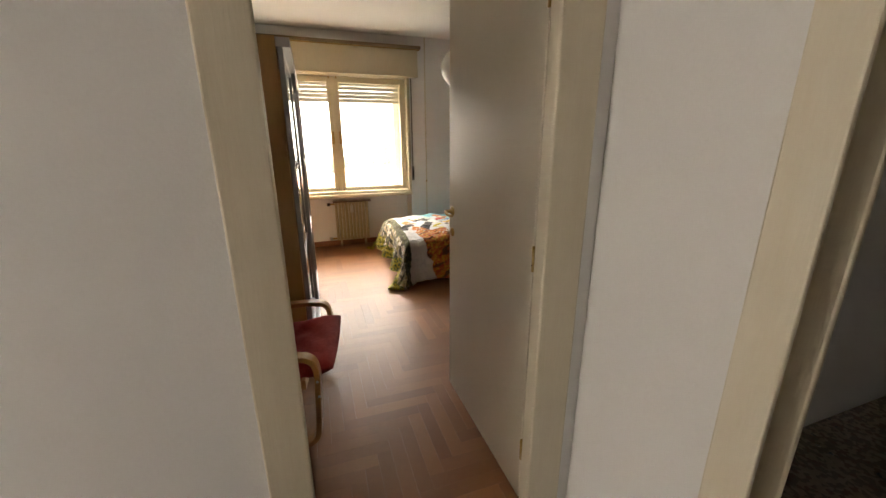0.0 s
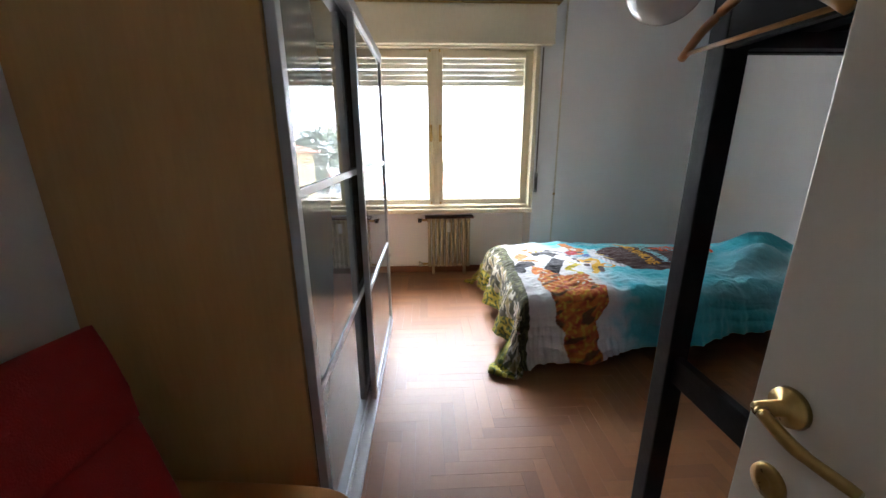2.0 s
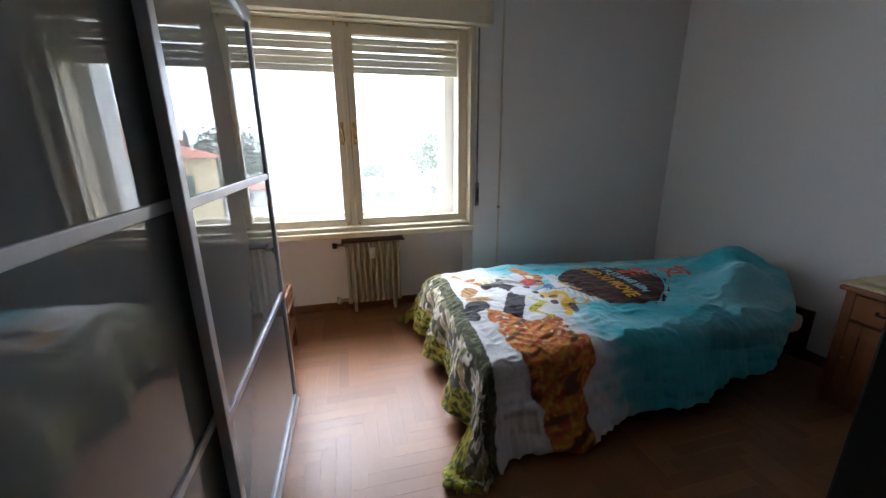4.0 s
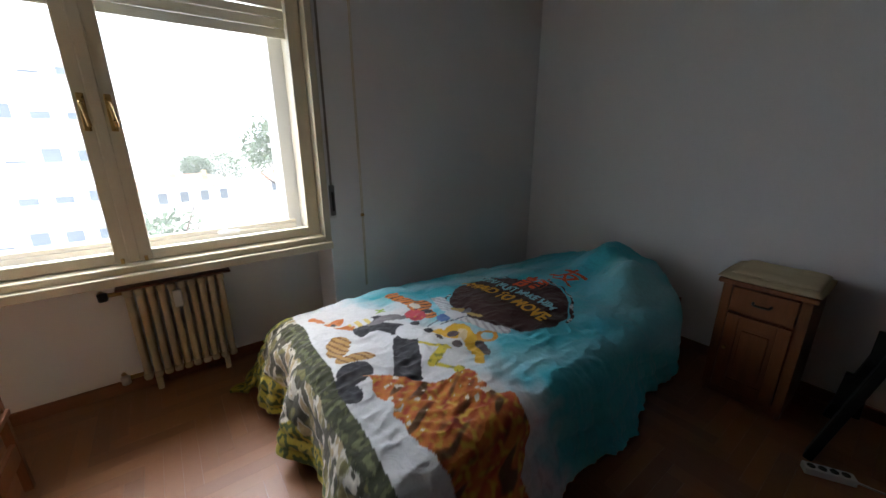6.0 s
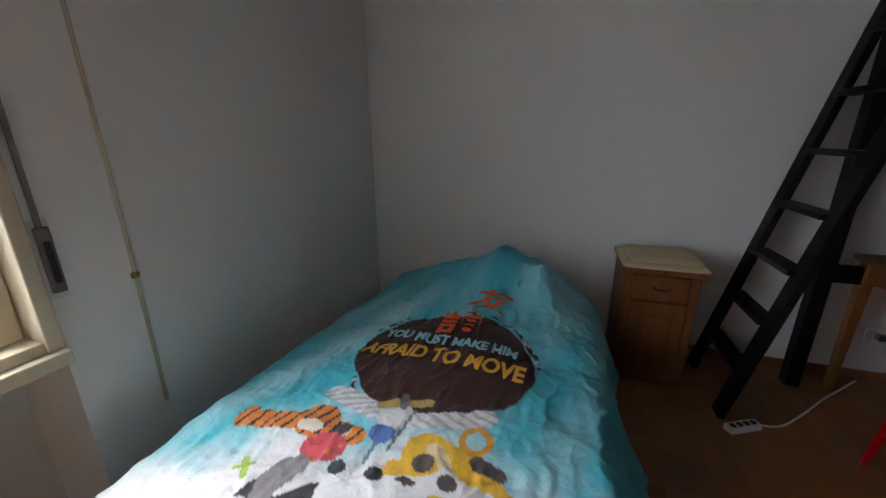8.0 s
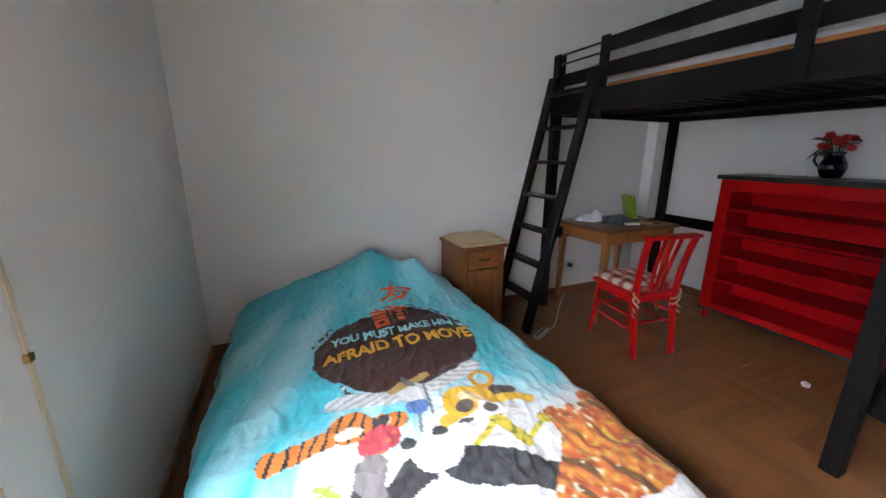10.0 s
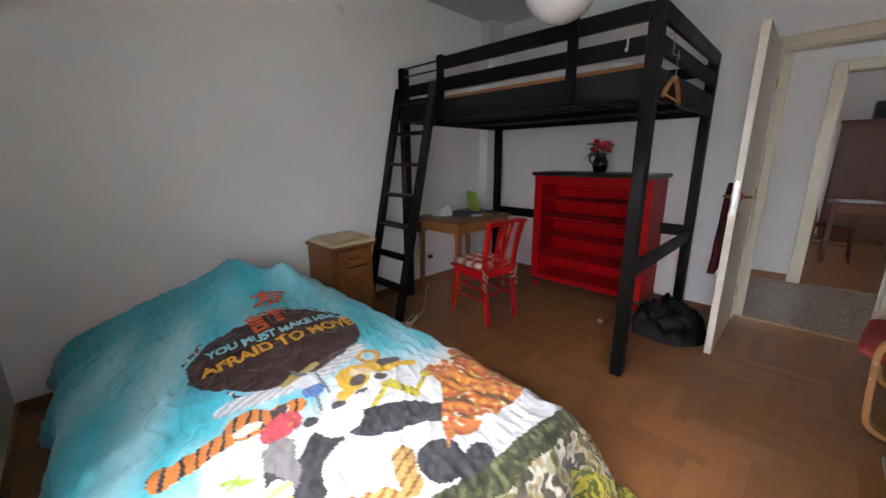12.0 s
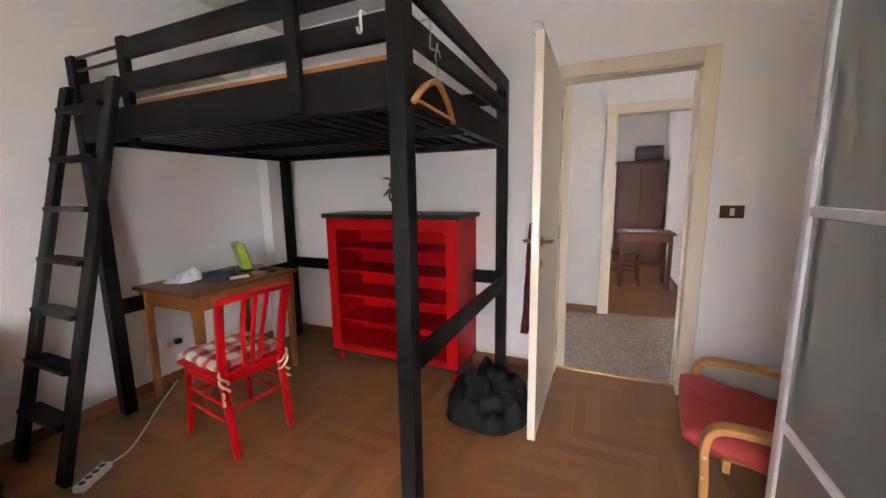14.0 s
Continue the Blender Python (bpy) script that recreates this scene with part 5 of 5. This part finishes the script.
part("cable", tube(spline([(0.08, 0, 0.012), (0.20, -0.02, 0.006), (0.40, 0.03, 0.006), (0.62, 0.10, 0.006), (0.85, 0.16, 0.006), (0.97, 0.19, 0.010)], 6), 0.005, 6), WHITEPLASTIC, strip, "", True)
plug = thing("wall_socket", pose(X1, 3.62, 0.30), "wall socket with a black plug under the desk", "socket")
part("plate", block((-0.010, -0.055, -0.035), (0.0, 0.055, 0.035), 0.003), WHITEPLASTIC, plug)
part("plug", block((-0.05, -0.02, -0.018), (-0.010, 0.02, 0.018), 0.005), BLACKPLASTIC, plug)
sw = thing("light_switch", pose(0.437, Y0, 1.21), "brown light switch plate with a white button by the door", "switch")
part("plate", block((-0.06, 0.0, -0.038), (0.06, 0.009, 0.038), 0.004), BROWNPLASTIC, sw)
part("button", block((-0.012, 0.009, -0.022), (0.012, 0.014, 0.022), 0.002), WHITEPLASTIC, sw)
for m, lab in ((pose(1.607, Y0, 2.434, -90, 0, 0), "white round junction cap above the door"), (pose(X1, 4.538, 2.474, 0, -90, 0), "white round junction cap high on the wall")):
    cap = tagged(obj("junction_cap", lathe([(0, 0), (0.046, 0), (0.045, 0.006), (0.038, 0.009), (0, 0.010)], 24), CORR, True), lab, "junction box", "round wall caps")
    cap.matrix_world = m
lamp = thing("pendant_lamp", pose(2.00, 4.68, H - 0.04), "white opal glass globe lamp hanging from the ceiling", "lamp")
part("globe", lathe([(0.045, -0.53)] + [(0.157 * math.sin(a), -0.682 + 0.157 * math.cos(a)) for a in [0.28 + k * (math.pi - 0.28) / 22 for k in range(23)]], 36), OPALGLASS, lamp, "", True)
part("rod", tube([(0, 0, 0.01), (0, 0, -0.50)], 0.007, 8), STEEL, lamp, "", True)
part("collar", lathe([(0.0, -0.50), (0.05, -0.50), (0.05, -0.525), (0.0, -0.53)], 20), BLACKPLASTIC, lamp, "", True)
part("ceiling_rose", lathe([(0.0, 0.04), (0.055, 0.04), (0.045, 0.01), (0.0, 0.005)], 20), WHITEPLASTIC, lamp, "", True)

# low wooden bench between wardrobe and window
bn = thing("wooden_bench", pose(0.155, 6.135, 0), "low reddish pine bench standing between wardrobe and window", "bench")
part("seat_board", block((0, 0, 0.36), (0.46, 0.30, 0.385), 0.005), PINE, bn)
part("side_board", block((0.42, 0.0, 0.0), (0.45, 0.03, 0.475), 0.004), PINE, bn)
part("side_board", block((0.42, 0.27, 0.0), (0.45, 0.30, 0.475), 0.004), PINE, bn)
part("rail", block((0.43, 0.03, 0.40), (0.45, 0.27, 0.475), 0.004), PINE, bn)
part("rail", block((0.43, 0.03, 0.16), (0.45, 0.27, 0.24), 0.004), PINE, bn)
part("leg", block((0.0, 0.0, 0.0), (0.03, 0.03, 0.36), 0.004), PINE, bn)
part("leg", block((0.0, 0.27, 0.0), (0.03, 0.30, 0.36), 0.004), PINE, bn)
bcl = thing("pink_cloth", pose(0.40, 6.33, 0.385), "small pink patterned cloth lying on the bench", "cloth")
part("cloth", cushion((-0.14, -0.11, 0), (0.14, 0.11, 0.05), 0.02), PINKCLOTH, bcl, "", True)


# ---------------------------------------------------------------- the room across the corridor
fw = thing("dark_cupboard", pose(0.16, -2.35, 0), "tall dark reddish wooden cupboard in the room across", "cupboard")
part("body", block((0, -0.50, 0.08), (0.78, 0, 1.82), 0.006), DARKWOOD, fw)
part("cornice", block((-0.02, -0.50, 1.82), (0.80, 0.02, 1.86), 0.008), DARKWOOD, fw)
part("door", block((0.02, 0.0, 0.12), (0.385, 0.02, 1.79), 0.005), DARKWOOD, fw)
part("door", block((0.395, 0.0, 0.12), (0.76, 0.02, 1.79), 0.005), DARKWOOD, fw)
part("plinth", block((0.02, -0.48, 0.0), (0.76, -0.02, 0.08), 0.003), DARKWOOD, fw)
tvb = thing("dark_case", pose(0.42, -2.58, 1.86), "dark suitcase-like box on top of the cupboard", "box")
part("case", block((-0.20, -0.15, 0), (0.22, 0.15, 0.26), 0.02), BLACKPLASTIC, tvb)
part("lid_edge", block((-0.205, -0.155, 0.18), (0.225, 0.155, 0.195), 0.004), GREYCLOTH, tvb)
fd = thing("old_table", pose(0.26, -1.03, 0), "old brown wooden table in the room across", "table")
part("tabletop", block((-0.03, -0.03, 0.74), (0.68, 0.60, 0.765), 0.005), DARKWOOD, fd)
part("apron", boxes(((0.01, 0.01, 0.64), (0.64, 0.03, 0.739)), ((0.01, 0.54, 0.64), (0.64, 0.56, 0.739)), ((0.01, 0.03, 0.64), (0.03, 0.54, 0.739)), ((0.62, 0.03, 0.64), (0.64, 0.54, 0.739))), PINE, fd)
for x in (0.03, 0.62):
    for y in (0.03, 0.54):
        part("leg", block((x - 0.025, y - 0.025, 0), (x + 0.025, y + 0.025, 0.739), 0.004), DARKWOOD, fd)
nw = thing("newspaper", pose(0.66, -0.72, 0.765, 0, 0, 12), "folded pale newspaper lying on the old table", "newspaper")
part("sheets", cushion((-0.20, -0.15, 0), (0.20, 0.15, 0.02), 0.006), WHITECLOTH, nw, "", True)
fc = thing("dark_chair", pose(0.83, -0.735, 0, 0, 0, 180), "dark wooden chair standing beside the old table", "chair")
part("seat", block((-0.19, -0.19, 0.43), (0.20, 0.19, 0.455), 0.008), DARKWOOD, fc)
for y in (-0.165, 0.165):
    part("leg", tube([(0.17, y, 0.43), (0.20, y * 1.1, 0)], 0.016), DARKWOOD, fc, "", True)
    part("back_post", tube(spline([(-0.23, y * 1.1, 0), (-0.18, y, 0.44), (-0.24, y, 0.90)], 5), 0.016), DARKWOOD, fc, "", True)
    part("stretcher", tube([(-0.2, y * 1.04, 0.22), (0.185, y * 1.05, 0.22)], 0.009), DARKWOOD, fc, "", True)
for z in (0.62, 0.74, 0.86):
    part("back_rail", tube([(-0.205 - (z - 0.62) * 0.12, -0.16, z), (-0.205 - (z - 0.62) * 0.12, 0.16, z)], 0, flatten=(0.05, 0.014)), DARKWOOD, fc)


# ---------------------------------------------------------------- outdoors
GZ = -9.0
tagged(obj("ground", boxes(((-400, 7.6, GZ - 1), (400, 900, GZ))), GRASS), "grey green open ground below the window", "ground", kind="structure")
tagged(obj("street", boxes(((0, 44, GZ), (80, 51, GZ + 0.03))), ASPHALT), "grey asphalt street beyond the gardens", "road", kind="structure")


def building(name, m, w, d, h, wall_mat, label, storeys, cols, hip=0.0, shutters=False, win=(1.1, 1.5), edge=1.6, lift=0.0, rise=0.0, blinds=False):
    """A block with its windows on the front (-y) and both ends, and a flat or hipped roof."""
    b = thing(name, m, label, "building")
    part("wall", block((0, 0, 0), (w, d, h), 0), wall_mat, b)
    step = rise or h / storeys
    rb = random.Random(len(label))
    for f in range(storeys):
        for c in range(cols):
            x = edge + (w - 2 * edge) * (c + 0.5) / cols
            z = lift + f * step + step * 0.36
            wn_ = part("window", boxes(((x - win[0] / 2, -0.03, z), (x + win[0] / 2, 0.0, z + win[1]))), DARKPANE, b)
            part("sill", block((x - win[0] / 2 - 0.1, -0.15, z - 0.1), (x + win[0] / 2 + 0.1, -0.002, z), 0), MARBLE, wn_)
            if blinds:
                part("blind", block((x - win[0] / 2 - 0.04, -0.10, z + win[1] * rb.choice((0.15, 0.5, 0.5, 0.85, 0.95))), (x + win[0] / 2 + 0.04, -0.035, z + win[1] + 0.06), 0), MARBLE, wn_)
            if shutters:
                for s in (-1, 1):
                    xa = x + s * win[0] / 2
                    part("shutter", block((min(xa, xa + s * 0.55), -0.09, z), (max(xa, xa + s * 0.55), -0.035, z + win[1]), 0), SHUTTERGREEN, wn_)
        for c in range(2):
            y = d * (c + 0.5) / 2
            for x in (-0.03, w):
                part("window", boxes(((x, y - win[0] / 2, f * step + step * 0.36), (x + 0.03, y + win[0] / 2, f * step + step * 0.36 + win[1]))), DARKPANE, b)
    if hip:
        bm = bmesh.new()
        o = 0.7
        base = [bm.verts.new(p) for p in ((-o, -o, h), (w + o, -o, h), (w + o, d + o, h), (-o, d + o, h))]
        r0, r1 = bm.verts.new((d / 2, d / 2, h + hip)), bm.verts.new((w - d / 2, d / 2, h + hip))
        for f in ((base[0], base[1], r1, r0), (base[1], base[2], r1), (base[2], base[3], r0, r1), (base[3], base[0], r0), base[::-1]):
            bm.faces.new(f)
        rf = part("roof", bm, ROOFTILE, b, "terracotta tiled hip roof")
        part("chimney", block((w * 0.35, d * 0.4, h + hip * 0.4), (w * 0.35 + 0.7, d * 0.4 + 0.6, h + hip + 0.9), 0), STUCCO_Y, rf)
        part("chimney", block((w * 0.65, d * 0.3, h + hip * 0.3), (w * 0.65 + 0.6, d * 0.3 + 0.6, h + hip + 0.6), 0), STUCCO_Y, rf)
    else:
        part("roof", block((-0.4, -0.4, h), (w + 0.4, d + 0.4, h + 0.35), 0), STUCCO_W, b, "flat roof edge")
    return b


building("apartment_block", pose(-19.2, 43, GZ, 0, 0, 0), 17.8, 12, 18.2, STUCCO_W, "white plastered apartment block with rows of windows", 6, 9, win=(0.98, 0.98), edge=0.5, lift=-1.1, rise=2.95, blinds=True)
building("villa", pose(9.0, 33, GZ, 0, 0, -24), 13, 9, 9.9, STUCCO_Y, "ochre villa with a terracotta roof and green shutters", 3, 5, hip=1.7, shutters=True, lift=-0.55)
building("villa", pose(16, 46, GZ, 0, 0, -15), 11, 9, 11.2, STUCCO_Y, "taller ochre house behind the villa", 4, 3, hip=1.7, shutters=True)
building("house", pose(-2, 72, GZ, 0, 0, 8), 14, 9, 3.4, STUCCO_W, "low white house with a terracotta roof", 1, 4, hip=1.6)
building("house", pose(15, 80, GZ, 0, 0, -6), 16, 9, 3.2, STUCCO_W, "low white house with a terracotta roof", 1, 4, hip=1.5)
building("house", pose(34, 66, GZ, 0, 0, -12), 16, 9, 7.0, STUCCO_Y, "ochre house with a terracotta roof far off", 2, 5, hip=2.6)
tagged(obj("garden_wall", block((-1.2, 42.5, GZ), (60, 42.8, GZ + 1.6), 0), STUCCO_W), "long pale garden wall beside the street", "wall", kind="structure")


TERRA = material("faded_car_red", (0.32, 0.05, 0.045), 0.35, scale=3, bump=0)


def car(m, paint, label):
    """A small parked car seen from far above."""
    c = thing("parked_car", m, label, "car", "cars parked in the street")
    bm = bmesh.new()
    prof = ((-2.0, 0.35), (-2.0, 0.75), (-1.2, 0.88), (-0.6, 1.38), (0.8, 1.40), (1.5, 0.95), (2.0, 0.85), (2.0, 0.35))
    rows_ = [[bm.verts.new((x, y * (0.8 if z > 1.2 else 0.86), z)) for x, z in prof] for y in (-1, 1)]
    for k in range(len(prof)):
        bm.faces.new((rows_[0][k], rows_[0][(k + 1) % 8], rows_[1][(k + 1) % 8], rows_[1][k]))
    bm.faces.new(rows_[0]); bm.faces.new(rows_[1])
    part("body", bm, paint, c)
    part("side_glass", boxes(((-0.7, -0.85, 0.95), (1.0, -0.80, 1.30))), DARKPANE, c)
    for x in (-1.25, 1.25):
        for y in (-0.8, 0.8):
            w_ = part("wheel", lathe([(0, -0.1), (0.32, -0.1), (0.32, 0.1), (0, 0.1)], 14), BLACKPLASTIC, c)
            w_.matrix_basis = pose(x, y, 0.32, 90, 0, 0)


for i, (x, mt, lab) in enumerate(((2.0, STUCCO_W, "white parked car on the street"), (7, STEEL, "silver parked car on the street"), (13, TERRA, "red parked car on the street"), (19, BLACKPLASTIC, "black parked car on the street"))):
    car(pose(x, 45.3, GZ + 0.03), mt, lab)


def tree(m, h, r, label, seed, slim=False, bare=False):
    """Tapered trunk, limbs and a crown of small leaf clumps."""
    t = thing("tree", m, label, "tree", "trees outside")
    rg = random.Random(seed)
    part("trunk", tube(spline([(0, 0, 0), (0.1, 0.05, h * 0.25), (-0.05, 0.1, h * 0.5), (0, 0, h * (0.9 if slim else 0.7))], 4), [0.22 - 0.015 * k for k in range(13)], 8), BARK, t)
    if not slim:
        bm = bmesh.new()
        for k in range(12 if bare else 7):
            a = rg.uniform(0, 6.28)
            p = Vector((0, 0, h * rg.uniform(0.3, 0.6)))
            q = p + Vector((math.cos(a) * r * 0.7, math.sin(a) * r * 0.7, h * rg.uniform(0.15, 0.38)))
            lm = tube([p, (p + q) / 2 + Vector((0, 0, -0.2)), q], [0.09, 0.06, 0.02], 5)
            me_ = bpy.data.meshes.new("limb_source")
            lm.to_mesh(me_); lm.free()
            bm.from_mesh(me_)
            bpy.data.meshes.remove(me_)
        part("limb", bm, BARK, t)
    bm = bmesh.new()
    n = 500 if bare else (900 if slim else 3200)
    for k in range(n):
        a, f = rg.uniform(0, 6.28), rg.random()
        if slim:
            z = h * (0.08 + 0.92 * f)
            rr = r * (1 - f) ** 0.6 * (0.6 + 0.4 * rg.random())
            c = Vector((math.cos(a) * rr, math.sin(a) * rr, z))
        else:
            el = math.asin(rg.uniform(-0.75, 1))
            d = Vector((math.cos(a) * math.cos(el), math.sin(a) * math.cos(el), math.sin(el) * 0.8))
            rr = r * (0.55 + 0.45 * rg.random()) * (1 + 0.35 * noise.noise(d * 2.2 + Vector((seed, 0, 0))))
            c = Vector((0, 0, h * 0.68)) + d * rr
        s = rg.uniform(0.10, 0.22)
        u = Vector((rg.uniform(-1, 1), rg.uniform(-1, 1), rg.uniform(-1, 1))).normalized()
        w = u.orthogonal().normalized()
        x = u.cross(w)
        q = [bm.verts.new(c + w * s), bm.verts.new(c + x * s * 0.7 + u * s * 0.3), bm.verts.new(c - w * s), bm.verts.new(c - x * s * 0.7 + u * s * 0.2)]
        bm.faces.new((q[0], q[1], q[2]))
        bm.faces.new((q[0], q[2], q[3]))
    part("crown", bm, FOLIAGE, t)
    return t


tree(pose(11.3, 45, GZ), 14.2, 3.6, "leafy evergreen tree beside the villa", 2)
tree(pose(12.2, 98, GZ), 6.6, 5.0, "broad tree beyond the street", 6)
tree(pose(18.0, 64, GZ), 7.0, 2.6, "broad tree beyond the street", 9)
tree(pose(1.0, 26, GZ), 7.6, 2.4, "nearly bare spreading tree below the window", 12, bare=True)
tree(pose(7.0, 92, GZ), 7.5, 3.0, "broad tree beyond the street", 14)
tree(pose(17.3, 52, GZ), 12.5, 0.8, "tall slim cypress behind the villa", 21, slim=True)
tree(pose(15.3, 52, GZ), 11.6, 0.8, "tall slim cypress behind the villa", 23, slim=True)
tree(pose(27, 60, GZ), 9, 3.5, "broad tree beyond the street", 25)


# ---------------------------------------------------------------- herringbone parquet
SW, SN = 0.068, 6
SL = SW * SN
GAP = 0.0001


def stave(bm, x, y, w, l, dz):
    z0, z1, e = -0.011, dz, 0.0002
    lo = [bm.verts.new((x + a, y + b, z0)) for a, b in ((GAP, GAP), (w - GAP, GAP), (w - GAP, l - GAP), (GAP, l - GAP))]
    hi = [bm.verts.new((x + a, y + b, z1)) for a, b in ((GAP + e, GAP + e), (w - GAP - e, GAP + e), (w - GAP - e, l - GAP - e), (GAP + e, l - GAP - e))]
    bm.faces.new(hi)
    for i in range(4):
        bm.faces.new((lo[i], lo[(i + 1) % 4], hi[(i + 1) % 4], hi[i]))


parquet = thing("floor", pose(0, 0, 0), "worn honey brown oak herringbone parquet floor", "floor", kind="structure")
bm = bmesh.new()
stave(bm, 0, 0, SL, SW, 0)
flat_mesh = bpy.data.meshes.new("stave_across")
bm.to_mesh(flat_mesh); bm.free()
bm = bmesh.new()
stave(bm, 0, 0, SW, SL, 0)
up_mesh = bpy.data.meshes.new("stave_along")
bm.to_mesh(up_mesh); bm.free()
for me in (flat_mesh, up_mesh):
    me.materials.append(PARQUET)
rest = bmesh.new()
count = 0
rp = random.Random(11)
for k in range(-140, 160):
    for m_ in range(-40, 40):
        for along in (0, 1):
            x = (k + m_ * SN) * SW + 0.02
            y = (k - m_ * SN + along) * SW + 2.4
            w, l = (SW, SL) if along else (SL, SW)
            if x + w < X0 or x > X1 or y + l < Y0 - 0.1 or y > 6.98:
                continue
            dz = -rp.uniform(0, 0.0003)
            inside = x >= X0 and x + w <= X1 and y >= Y0 - 0.1 and y + l <= 6.97
            if inside and 0.66 < x + w / 2 < 1.75 and 2.6 < y + l / 2 < 6.0 and count < 300:
                o = new("stave", up_mesh if along else flat_mesh)
                o.location = (x, y, dz)
                o.parent = parquet
                count += 1
            else:
                xa, xb, ya, yb = max(x, X0), min(x + w, X1), max(y, Y0 - 0.1), min(y + l, 6.975)
                if xb - xa > 0.005 and yb - ya > 0.005:
                    stave(rest, xa, ya, xb - xa, yb - ya, dz)
me = bpy.data.meshes.new("further_staves")
rest.to_mesh(me); rest.free()
me.materials.append(PARQUET_J)
fo = new("further_staves", me)
fo.parent = parquet
tagged(fo, kind="stuff")
